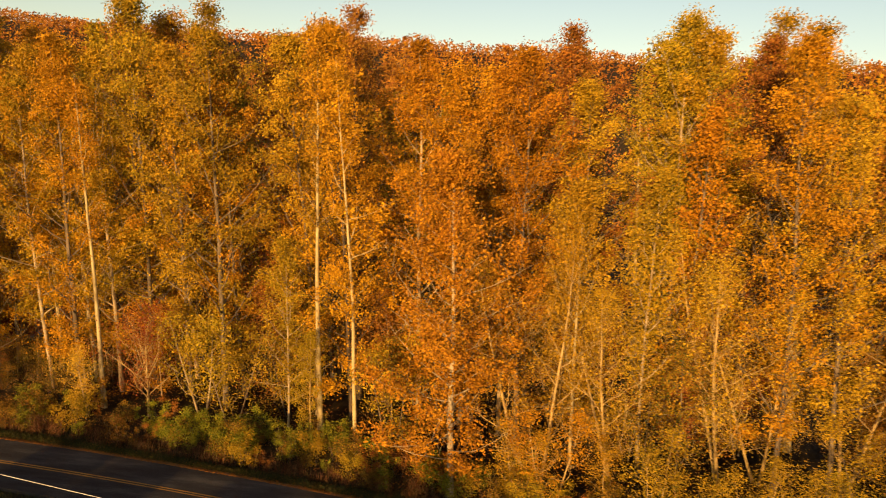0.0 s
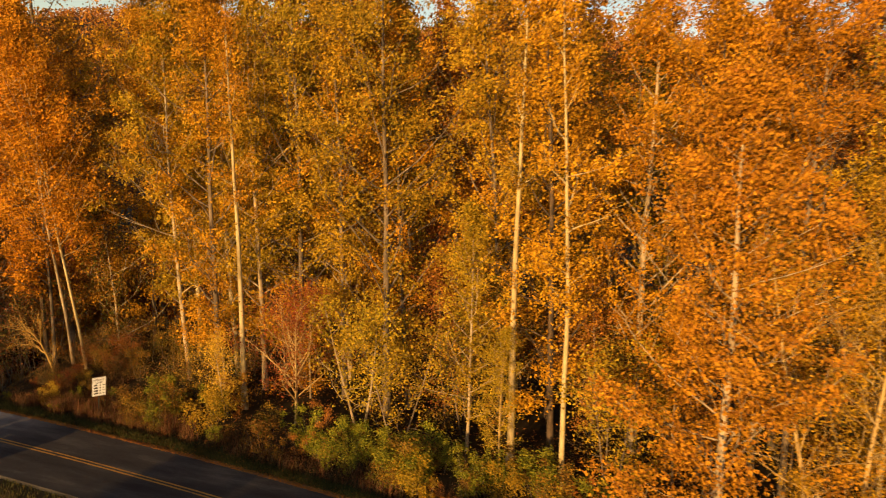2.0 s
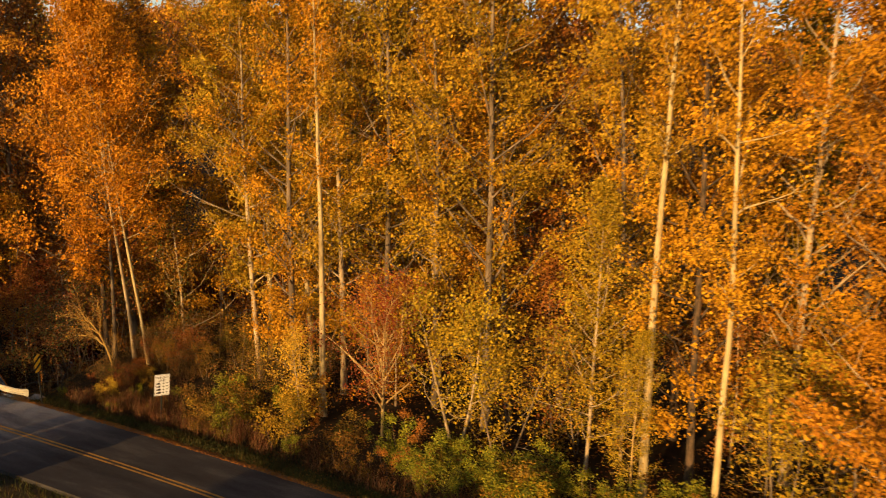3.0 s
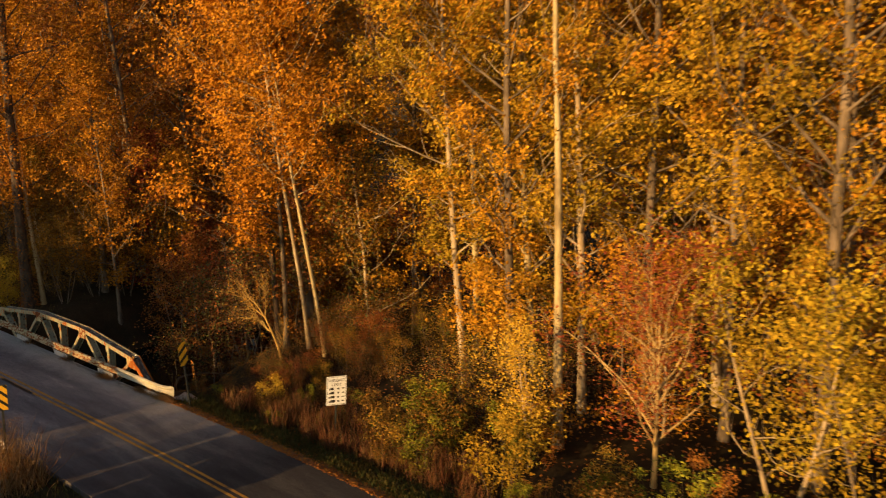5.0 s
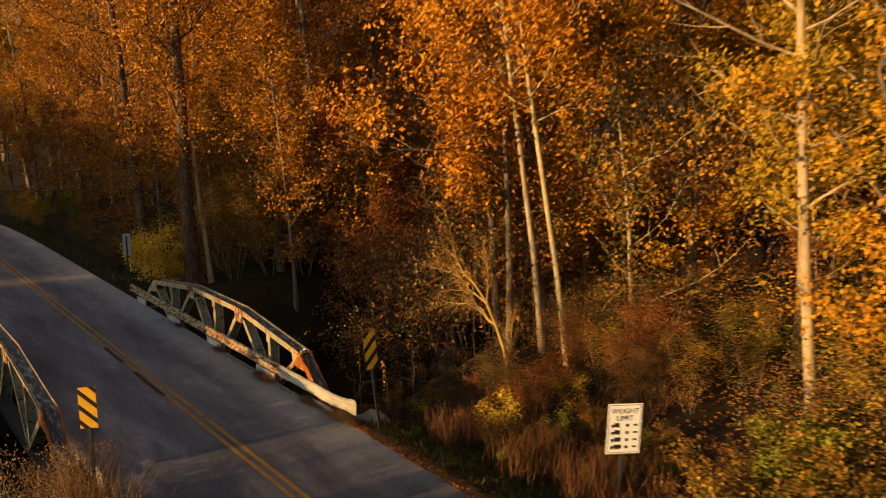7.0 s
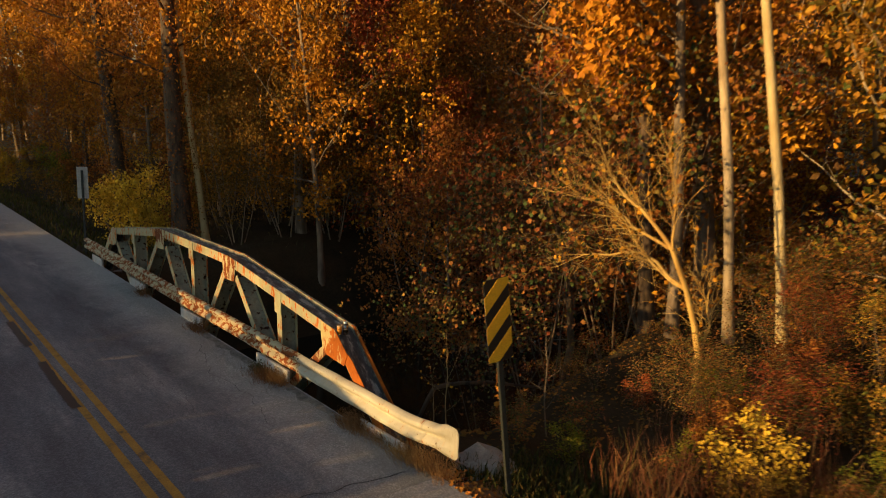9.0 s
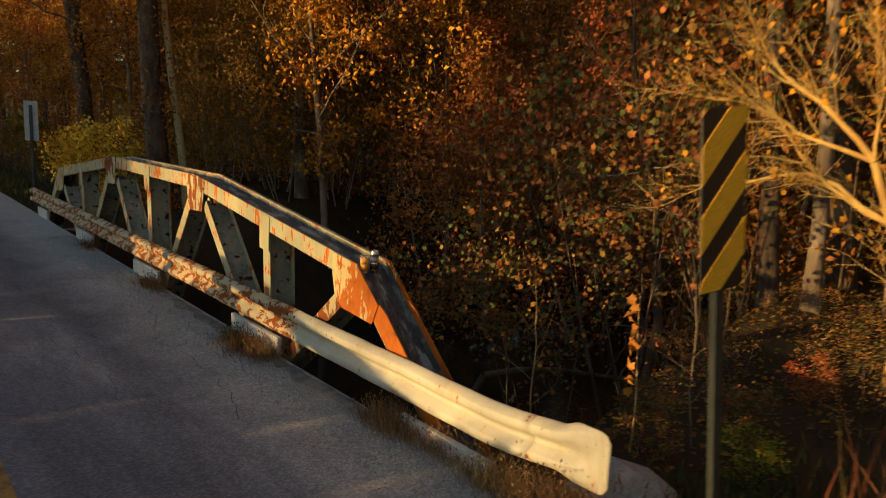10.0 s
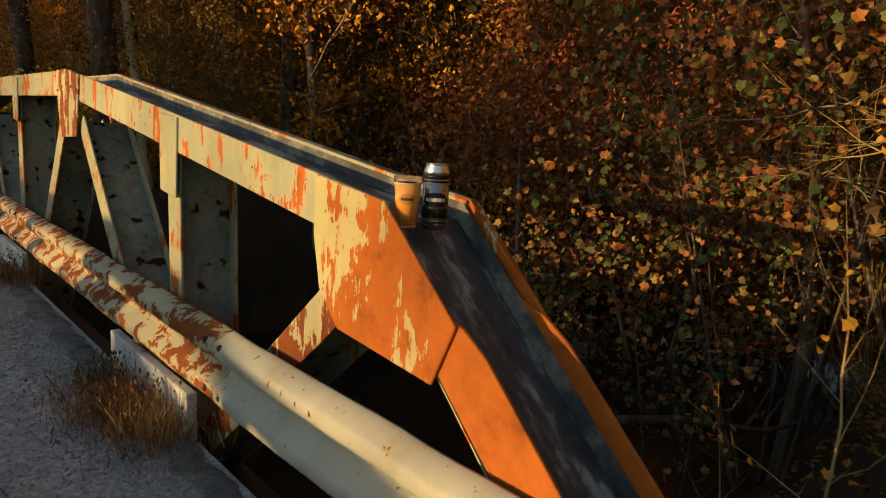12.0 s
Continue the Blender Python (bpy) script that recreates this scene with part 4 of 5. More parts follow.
P["mid"] = make_tree("tree", 26, 26, 0.22, 0.10, 5.4, 26, 7000, 0.23, "tall tree in autumn leaf deep in the wood", leafmat=M_RUST, bark=M_BROWN, twigs=3, spread=0.45, round_=1.05)
# three trees that stay out of view and only block sunlight
P["shade"] = make_tree("young_tree", 27, 10, 0.12, 0.10, 3.4, 18, 1700, 0.36, "unseen dense young tree added across the road for shade", leafmat=M_RUST, bark=M_BROWN, twigs=1, spread=0.6)
P["veil"] = make_tree("young_tree", 38, 15, 0.10, 0.62, 2.8, 12, 170, 0.34, "unseen thin tree added across the road, sparse crown to dim the sun", leafmat=M_RUST, bark=M_BROWN, twigs=1, spread=0.5)
P["high"] = make_tree("young_tree", 30, 15.5, 0.14, 0.72, 2.6, 14, 800, 0.34, "unseen slim tree added across the road, high crown for shade", leafmat=M_RUST, bark=M_BROWN, twigs=2, spread=0.5)
P["under_a"] = make_tree("small_tree", 21, 9, 0.08, 0.08, 3.5, 20, 4200, 0.13, "young understorey tree in autumn leaf", leafmat=M_RUST, bark=M_BROWN, steep=0.35, spread=0.34, twigs=4, bend=0.2)
P["under_b"] = make_tree("small_tree", 22, 7, 0.075, 0.08, 3.2, 20, 3400, 0.12, "straggly understorey tree in autumn leaf", leafmat=M_OLIVE, bark=M_BROWN, steep=0.4, stems=2, spread=0.34, twigs=4, bend=0.2)
P["small"] = make_tree("small_tree", 18, 6.5, 0.11, 0.16, 3.0, 22, 3600, 0.115, "small tree with thin spreading branches", category="tree", leafmat=M_GOLD, bark=M_LIMB, stems=2, steep=0.4, spread=0.26, fine=2, bend=0.2)
P["spreading"] = make_tree("small_tree", 41, 6.0, 0.10, 0.22, 5.4, 22, 4200, 0.10, "small spreading tree with dull red leaves and pale limbs", category="tree", leafmat=M_RED, bark=M_LIMB, steep=0.75, stout=1.5, spread=0.3, fine=3, bend=0.16, clump=0.2)
P["shrub"] = make_tree("shrub", 19, 2.6, 0.03, 0.10, 1.3, 12, 1500, 0.105, "leafy undergrowth shrub beside the road", category="shrub", leafmat=M_GREEN, bark=M_BROWN, stems=3, spread=0.2, steep=0.7, twigs=3, clump=0.5)
P["upright"] = make_tree("shrub", 23, 2.8, 0.03, 0.05, 0.8, 10, 900, 0.11, "upright green sapling at the edge of the wood", category="shrub", leafmat=M_GREEN, bark=M_BROWN, stems=5, spread=0.15, steep=1.1, twigs=2)
P["thicket"] = make_tree("thicket", 24, 5.6, 0.045, 0.48, 2.8, 32, 2200, 0.085, "tangled leafy thicket leaning over the creek", category="shrub", leafmat=M_TANGLE, bark=M_DARK, shape=LOBED, stems=4, spread=0.22, steep=0.3, fine=5, clump=0.14, bend=0.24)
P["scrub"] = make_tree("thicket", 37, 5.4, 0.05, 0.10, 2.3, 30, 5200, 0.075, "dense fine-leaved scrub on the far creek bank", category="shrub", leafmat=M_SCRUB, bark=M_BROWN, stems=4, spread=0.26, steep=0.6, fine=2, clump=0.3)
P["pair"] = make_tree("tree", 25, 24, 0.115, 0.36, 5.4, 32, 17000, 0.14, "tall pale-trunked tree leaning towards the road", leafmat=M_ORANGE, bark=M_WHITE, spread=0.36, lean=(-0.165, -0.073), steep=0.5)
P["brush"] = make_tree("brush", 28, 4.4, 0.035, 0.08, 2.2, 20, 1300, 0.085, "twiggy brush with thin brown leaves", category="shrub", leafmat=M_SCRUB, bark=M_BROWN, stems=3, spread=0.26, steep=0.6, twigs=6, fine=4)
P["sapling"] = make_tree("sapling", 29, 2.7, 0.013, 0.25, 0.8, 9, 14, 0.055, "thin bare sapling with pale yellow twigs", category="shrub", leafmat=M_AMBER, bark=M_LIMB, shape=LOBED, stems=1, spread=0.06, steep=0.7, twigs=3, wob=0.05)
P["far"] = make_tree("tree", 20, 27, 0.24, 0.16, 5.4, 16, 2200, 0.44, "tall woodland tree in autumn leaf", leafmat=M_ORANGE, bark=M_BROWN, twigs=3, spread=0.7)

rng = random.Random(5)
taken = []


def ok(x, y, gap):
    return all((x - a) ** 2 + (y - b) ** 2 > gap * gap for a, b in taken)


def put(kind, x, y, size, leafmat=None, bark=None, label="", turn=None):
    taken.append((x, y))
    return plant(P[kind], x, y, ground_z(x, y) - 0.05, rng.uniform(0, 360) if turn is None else turn, size, leafmat, bark, label)


# trees that stand out
put("slim", 8.9, -28.6, 1.0, M_GOLD, M_WHITE, "tall slim tree with a bright white trunk and few leaves")
put("crooked", 6.95, -31.5, 1.0, M_AMBER, M_WHITE, "pale-trunked tree forking into crooked limbs")
put("thin", 7.95, -28.2, 0.5, M_OLIVE, M_LIMB)
put("broad", 2.9, -38.0, 1.0, M_ORANGE, M_TAN, "broad tree with glowing orange leaves by the road")
put("bare", 4.3, -42.9, 1.05, M_GOLD, M_LIMB, "half bare tree with pale golden leaves")
put("bare", 8.3, -54.5, 1.1, M_GOLD, M_LIMB)
put("bare", 8.8, -57.0, 0.95, M_GOLD, M_LIMB)
put("bare", 8.5, -62.0, 1.0, M_GOLD, M_LIMB)
put("bare", 6.6, -47.6, 0.95, M_GOLD, M_LIMB)
put("thin", 8.6, -45.2, 1.25, M_GOLD, M_PALE)
put("thin", 9.0, -49.6, 1.3, M_OLIVE, M_TAN)
put("small", 10.5, -51.5, 0.95, M_RED, M_TAN, "small tree with dark red leaves")
put("slim", 17.2, -50.6, 1.05, M_OLIVE, M_WHITE)
put("tall_a", 19.5, -46.0, 1.08, M_OLIVE, M_TAN)
put("tall_b", 14.0, -34.5, 1.0, M_AMBER, M_TAN)
put("tall_c", 12.5, -40.5, 1.05, M_AMBER, M_TAN)
put("tall_a", 17.5, -16.0, 1.1, M_AMBER, M_TAN)
put("tall_b", 18.5, -27.0, 1.05, M_AMBER, M_BROWN)
put("tall_a", 17.5, -56.0, 1.14, M_GOLD, M_PALE)
put("tall_b", 17.0, -52.6, 1.12, M_OLIVE, M_TAN)
put("tall_b", 19.5, -58.8, 1.14, M_GOLD, M_BROWN)
put("tall_c", 21.5, -54.5, 1.28, M_OLIVE, M_TAN)
put("tall_b", 15.0, -61.0, 1.1, M_GOLD, M_PALE)
put("tall_b", 12.5, -20.5, 1.06, M_OLIVE, M_BROWN, "tall full tree with olive-gold leaves")
put("thin", 10.0, -26.0, 0.9, M_OLIVE, M_TAN)
put("small", 9.9, -19.8, 1.2, M_OLIVE, M_TAN)
put("spreading", 9.3, -16.2, 1.0, turn=200)
put("small", 8.7, -12.1, 0.74, M_YELLOW, M_TAN, "small tree with bright yellow leaves")
put("shrub", 8.0, -12.3, 0.9, M_YELLOW, M_BROWN, "leafy shrub with bright yellow leaves")
put("slim", 9.8, -12.6, 0.9, M_AMBER, M_PALE)
put("tall_a", 13.4, -11.9, 0.98, M_GOLD, M_TAN)
put("tall_a", 14.9, -9.0, 1.0, M_GOLD, M_PALE)
put("tall_c", 12.7, -6.9, 0.95, M_OLIVE, M_TAN)
put("tall_c", 17.0, -4.6, 1.05, M_GOLD, M_PALE)
put("pair", 11.6, 1.35, 0.95, M_FLAME, M_TAN, "tall pale-trunked tree with bright orange crown", turn=0)
put("tall_c", 11.2, 3.0, 0.86, M_FLAME, M_DARK, "spreading tree with bright orange crown over the creek", turn=40)
put("pair", 11.45, 0.15, 0.9, M_FLAME, M_WHITE, "tall pale-trunked tree leaning towards the road", turn=-14)
put("stout", 6.75, 18.2, 0.95, M_AMBER, M_DARK, "massive dark-trunked tree with amber-brown leaves")
put("stout", 5.9, 21.6, 0.8, M_RUST, M_DARK, "dark leaning tree beyond the bridge")
put("slim", 7.45, 18.0, 0.62, M_ORANGE, M_WHITE)
put("slim", 10.6, 17.2, 0.9, M_RUST, M_BROWN)
put("stout", 9.3, 24.7, 1.1, M_AMBER, M_DARK, "massive dark-trunked tree beyond the bridge")
for x, y, s in ((5.2, 19.3, 0.95), (5.9, 19.0, 0.8), (5.5, 20.2, 1.1), (6.2, 18.9, 0.6)):
    put("shrub", x, y, s, M_YELLOW, M_BROWN, "olive-yellow shrub at the foot of the dark trees")
put("under_b", 7.5, 20.8, 0.5, M_GOLD, M_BROWN, "low yellow-green bush by the far verge")


for k in range(10):
    y = -41.5 - k * 2.5 + rng.uniform(-0.6, 0.6)
    put(rng.choice(("small", "under_b", "small")), road_centre(y) + rng.uniform(6.2, 9.5), y, rng.uniform(0.6, 1.0), rng.choice((M_GOLD, M_OLIVE, M_OLIVE, M_AMBER)), M_LIMB)


def tones(y):
    if y < -44:
        return [M_OLIVE, M_OLIVE, M_GOLD, M_AMBER]
    if y < -22:
        return [M_AMBER, M_GOLD, M_OLIVE, M_GOLD]
    if y < 0:
        return [M_AMBER, M_OLIVE, M_GOLD, M_GOLD]
    return [M_ORANGE, M_RUST, M_AMBER, M_ORANGE]


def edge(y):
    return road_centre(y) + 5.6


for x0, x1, step, kinds in ((2.4, 5.5, 5.2, ("thin", "under_a", "under_b")), (6.5, 11.0, 3.9, ("tall_a", "tall_b", "tall_c", "tall_a")), (12.0, 18.0, 3.8, ("tall_b", "mid", "mid")), (19.0, 27.0, 4.0, ("mid",))):
    y = -84.0
    while y < 66:
        yy = y + rng.uniform(-1.4, 1.4)
        x = edge(yy) + rng.uniform(x0, x1)
        y += step
        if not ok(x, yy, 1.9) or abs(yy - creek_centre(x)) < 5.2 or (x < 12.5 and -13 < yy < 3) or (-67 < yy < -41 and x < edge(yy) + 7.5) or (x0 < 5 and -40 < yy < -24):
            continue
        put(rng.choice(kinds), x, yy, rng.uniform(0.90, 1.13), rng.choice(tones(yy) if x0 < 12 else (M_RUST, M_RUST, M_OLIVE, M_AMBER)), rng.choice((M_BROWN, M_BROWN, M_DARK)))
for k in range(170):
    yy = rng.uniform(-82, 60)
    x = edge(yy) + rng.uniform(2.0, 20.0)
    if not ok(x, yy, 1.1) or abs(yy - creek_centre(x)) < 4.6 or (x < 13 and -13 < yy < 3) or (-67 < yy < -41 and x < edge(yy) + 6):
        continue
    put(rng.choice(("under_a", "under_b", "under_a")), x, yy, rng.uniform(0.75, 1.25), rng.choice((M_RUST, M_OLIVE, M_MIXED, M_MIXED, M_RUST, M_AMBER)), rng.choice((M_BROWN, M_TAN)))
for k in range(110):
    x, y = (rng.uniform(34, 78), rng.uniform(-110, 95)) if k < 65 else (rng.uniform(-12, 34), rng.uniform(66, 125))
    put("far", x, y, rng.uniform(0.9, 1.15), rng.choice((M_AMBER, M_RUST, M_OLIVE)), M_BROWN)
# unseen woods added across the road, sized to shade it from the low sun
def unseen_shade_woods():
    g = random.Random(91)

    def stand(kind, x, y, size):
        plant(P[kind], x, y, ground_z(x, y) - 0.05, g.uniform(0, 360), size)

    for k in range(74):
        y = -100 + k * 1.66 + g.uniform(-0.8, 0.8)
        low, high = (0.88, 0.98) if y < 0 else (0.92, 1.0) if y < 4.2 else (0.78, 0.86) if y < 7 else (0.68, 0.78) if y < 18 else (0.95, 1.1)
        stand("shade", g.uniform(-68, -46), y, g.uniform(low, high))
    for k in range(26):
        y = 20.5 + k * 1.9 + g.uniform(-1, 1)
        stand("shade", g.uniform(-42, -30), y, g.uniform(0.74, 0.84) if y < 26 else g.uniform(1.12, 1.28) if y < 36 else g.uniform(1.35, 1.5))
    for k in range(14):
        stand("shade", g.uniform(-35, -29), 16.0 + k * 0.55, g.uniform(0.80, 0.90))
    # added high and sparse crowns that dim the sun on the creek bank
    for k, y in enumerate((15.8, 17.6, 19.8)):
        stand("high", -58 + 1.7 * (k % 3), y, 1.0)
    for k in range(6):
        stand("veil", -55 + 1.5 * (k % 3), 8.0 + 2.0 * k, 0.92)


unseen_shade_woods()


def shade_hedge():
    """An unseen leafy hedge added to shade the road, with a few gaps that let streaks of sun through."""
    g = np.random.default_rng(15)
    c = []
    for _ in range(20000):
        x, y = g.uniform(-9.6, -8.4), g.uniform(-5.0, 16.5)
        gap = any(lo < y < hi for lo, hi in ((-1.75, -1.4), (-2.9, -2.7), (-0.7, 2.5)))
        low = ground_z(x, y)
        x += 0.5 * noise.noise(Vector((y * 0.7, 4, 0)))
        c.append((x, y, low + ((0.9 if gap else 2.08) - low) * g.uniform(0, 1) ** 0.6))
    ob = new("hedge", leaf_mesh("hedge", g, np.array(c), 0.22, M_MIXED))
    tagged(ob, "unseen dense hedge of brown and green leaves, added to shade the road", "hedge", kind="stuff")


shade_hedge()
# brush between the weight sign and the creek
for k in range(46):
    x, y = rng.uniform(7.6, 16), rng.uniform(-12.5, 0.8)
    if not ok(x, y, 0.8) or (x < 10.5 and y > -6.5):
        continue
    put(rng.choice(("brush", "brush", "shrub")), x, y, rng.uniform(0.5, 0.85), rng.choice((M_GREEN, M_MIXED, M_TANGLE, M_TANGLE)), M_DARK)
for k in range(6):
    put("shrub", rng.uniform(6.6, 9.5), rng.uniform(-3.5, -0.4), rng.uniform(0.3, 0.45), rng.choice((M_RUST, M_TANGLE, M_MIXED)), M_BROWN)
# undergrowth along the edge of the wood
for k in range(250):
    y = rng.uniform(-72, -7.5) if k < 222 else rng.uniform(17.5, 48)
    x = edge(y) + rng.uniform(-0.6, 3.4)
    put(rng.choice(("shrub", "shrub", "upright")), x, y, rng.uniform(0.35, 0.95), M_GREEN if -40 < y < -11 and rng.random() < 0.4 else rng.choice((M_GREEN, M_SCRUB, M_MIXED, M_OLIVE, M_RUST)))
# thickets on the banks of the creek
for x, y, s, m in ((9.2, 4.2, 1.0, M_TANGLE), (10.4, 3.3, 1.1, M_TANGLE), (11.2, 5.2, 1.1, M_TANGLE), (13.2, 4.6, 1.15, M_TANGLE), (12.6, 2.6, 1.1, M_TANGLE), (15.5, 5.6, 1.3, M_RUST), (8.3, 4.9, 0.75, M_TANGLE)):
    put("thicket", x, y, s, m)
for x, y, s, m in ((8.2, 17.2, 0.9, M_SCRUB), (9.9, 17.0, 1.1, M_SCRUB), (11.6, 16.7, 1.2, M_SCRUB), (13.4, 16.9, 1.25, M_MIXED), (15.4, 16.8, 1.3, M_SCRUB), (10.6, 18.8, 1.35, M_SCRUB), (13.0, 19.2, 1.5, M_RUST), (16.6, 18.9, 1.5, M_SCRUB), (19.0, 17.0, 1.4, M_SCRUB), (21.5, 14.5, 1.4, M_SCRUB), (19.5, 12.0, 1.3, M_SCRUB), (22.5, 9.0, 1.4, M_SCRUB), (20.0, 6.0, 1.3, M_SCRUB), (17.4, 8.2, 1.1, M_SCRUB), (8.9, 20.0, 1.2, M_SCRUB)):
    put("scrub", x, y, s, m)
for k in range(26):
    x = rng.uniform(12, 32)
    y = creek_centre(x) + rng.uniform(-7, 7)
    put(rng.choice(("under_a", "under_b")), x, y, rng.uniform(0.8, 1.2), rng.choice((M_MIXED, M_RUST, M_RUST, M_RED)), M_BROWN)

for x, y, s, m in ((10.8, -0.8, 0.36, M_TANGLE), (11.6, 0.4, 0.4, M_TANGLE), (12.8, -1.2, 0.5, M_SCRUB), (10.2, -2.2, 0.4, M_MIXED), (13.6, 0.8, 0.45, M_TANGLE), (11.9, -3.0, 0.5, M_RUST), (14.5, -2.4, 0.6, M_SCRUB), (10.9, -4.4, 0.42, M_MIXED), (13.2, -5.0, 0.55, M_SCRUB)):
    put("scrub", x, y, s, m, M_BROWN, "low leafy scrub under the trees")
put("sapling", 4.75, 1.95, 0.74, M_AMBER, M_LIMB)
put("sapling", 4.85, 2.35, 0.55, M_RED, M_LIMB)
put("sapling", 5.9, 1.0, 0.9, M_RED, M_BROWN, "thin sapling with dull red hanging leaves")
put("shrub", 6.3, -2.0, 0.5, M_YELLOW, M_BROWN, "low shrub with yellow-green leaves on the bank")
for x, y, s, m in ((5.2, 1.0, 0.28, M_TANGLE), (6.4, 0.8, 0.28, M_TANGLE), (5.5, 0.2, 0.24, M_GREEN), (7.6, -1.2, 0.36, M_RUST), (8.4, -0.3, 0.38, M_GREEN), (8.9, -2.2, 0.45, M_MIXED), (7.2, -3.0, 0.36, M_GREEN), (9.8, -0.7, 0.45, M_RUST), (7.9, 0.8, 0.24, M_RED), (9.9, 1.2, 0.3, M_TANGLE)):
    put("shrub", x, y, s, m, M_BROWN, "low tangled shrub on the creek bank")


for k in range(46):
    x, y = rng.uniform(4.9, 9.0), rng.uniform(-10.0, -0.8)
    if abs(x - 5.76) + abs(y + 5.85) < 0.9:
        continue
    put(rng.choice(("shrub", "upright")), x, y, rng.uniform(0.18, 0.42), rng.choice((M_GREEN, M_MIXED, M_TANGLE, M_TANGLE, M_SCRUB)), M_BROWN, "low weedy plant on the verge")


def fallen_log():
    """A dead bough lying across the near bank, above the water."""
    t = thing("fallen_log", "dead grey-brown bough lying across the creek bank", "log", 7.0, 5.0, -1.15)
    g = np.random.default_rng(3)
    tube = Tubes()
    path = wander(g, Vector((0, 0, 0)), Vector((1, -0.06, 0.03)), 3.0, 10, 0.10, 0.0)
    tube.add(path, [0.05 - 0.003 * k for k in range(11)], 8)
    for k in (3, 5, 7, 8):
        side = wander(g, path[k], Vector((0.7, g.normal() * 0.5, g.normal() * 0.6)), g.uniform(0.4, 0.9), 5, 0.2, 0.0)
        tube.add(side, [0.022, 0.019, 0.015, 0.011, 0.008, 0.004], 5)
    root = wander(g, path[0], Vector((-0.4, 0.3, -1)), 1.2, 4, 0.1, 0.0)
    tube.add(root, [0.05, 0.045, 0.04, 0.03, 0.02], 6)
    ob = new("bough", tube.mesh("bough", M_DARK))
    ob.parent = t


def crooked_trunk():
    """A pale crooked young trunk that rises from the bank through the thicket."""
    t = thing("small_tree", "pale crooked young tree rising from the creek bank", "tree", 10.2, 4.5, ground_z(10.2, 4.5))
    low = t.location.z
    pts = [Vector((x, y, z - low)) for x, y, z in ((0.0, 0, low - 0.2), (0.35, 0, -0.75), (0.25, 0.05, 0.2), (0.0, 0.0, 1.2), (-0.3, 0, 1.9), (-0.65, 0, 2.5), (-0.85, 0.1, 3.6), (-1.0, 0.1, 4.8))]
    tube = Tubes()
    tube.add(pts, [0.10, 0.085, 0.075, 0.066, 0.06, 0.05, 0.035, 0.015], 8)
    ob = new("trunk", tube.mesh("trunk", M_DARK))
    ob.parent = t
    g = np.random.default_rng(4)
    arms = Tubes()
    for k in range(26):
        q = pts[3 + k % 5]
        way = Vector((g.normal() * 0.8, g.normal() * 0.8, g.normal() * 0.35 + 0.15))
        p = wander(g, q, way, g.uniform(0.7, 1.8), 7, 0.2, 0.0)
        arms.add(p, [0.013 - 0.0016 * i for i in range(8)], 4)
        for _ in range(5):
            f = wander(g, p[int(g.integers(2, 8))], way.normalized() + Vector(g.normal(size=3)) * 0.7, g.uniform(0.2, 0.6), 4, 0.2, 0.0)
            arms.add(f, [0.004, 0.0034, 0.0028, 0.002, 0.0012], 3)
    ob = new("branchwork", arms.mesh("branchwork", M_TAN))
    ob.parent = t
    tagged(ob, kind="stuff")


fallen_log()
crooked_trunk()
bank = random.Random(77)
for k in range(20):
    x, y = bank.uniform(7.4, 12.0), bank.uniform(-3.4, 0.2)
    put(bank.choice(("brush", "brush", "brush", "scrub")), x, y, bank.uniform(0.22, 0.36) if x < 9.5 else bank.uniform(0.34, 0.5), bank.choice((M_TANGLE, M_TANGLE, M_TANGLE, M_RED)), M_DARK, "reddish brown brush under the bare tree")
for k in range(9):
    x, y = rng.uniform(5.2, 10.0), rng.uniform(0.4, 3.2)
    put("brush", x, y, rng.uniform(0.14, 0.26), M_TANGLE, M_DARK, "low brown tangle on the creek bank")


def leafy_stem():
    """A thin stem hung with large drooping leaves."""
    t = thing("vine", "thin stem hung with large drooping orange leaves", "vine", 4.9, 1.0, ground_z(4.9, 1.0))
    g = np.random.default_rng(8)
    rise = 1.15 - t.location.z
    path = [Vector((0.10 - 0.17 * u + 0.03 * math.sin(5 * u), 0.06 - 0.1 * u, rise * u)) for u in np.linspace(0, 1, 9)]
    tube = Tubes()
    tube.add(path, [0.009 * (1 - 0.6 * k / 8) for k in range(9)], 6)
    stem = new("stem", tube.mesh("stem", M_LIMB))
    stem.parent = t
    for k in range(15):
        u = 0.45 + 0.55 * k / 14
        p = path[0].lerp(path[-1], u) + Vector((-0.035, 0.03, -0.03))
        me = leaf_mesh("leaf", g, np.array([tuple(p + Vector(g.normal(size=3)) * 0.012)]), 0.10, M_RUST, LOBED, 0.0)
        ob = new("leaf", me)
        ob.parent = t


leafy_stem()
# orange boughs that reach over the creek
bough = make_tree("tree", 33, 18, 0.13, 0.27, 5.4, 38, 18000, 0.16, "spreading tree with dense glowing orange boughs over the creek", leafmat=M_FLAME, bark=M_BROWN, steep=0.4, rise=0.04, spread=0.40, aim=(140, 100), twigs=6)
bough.location = (10.9, 2.2, ground_z(10.9, 2.2) - 0.1)

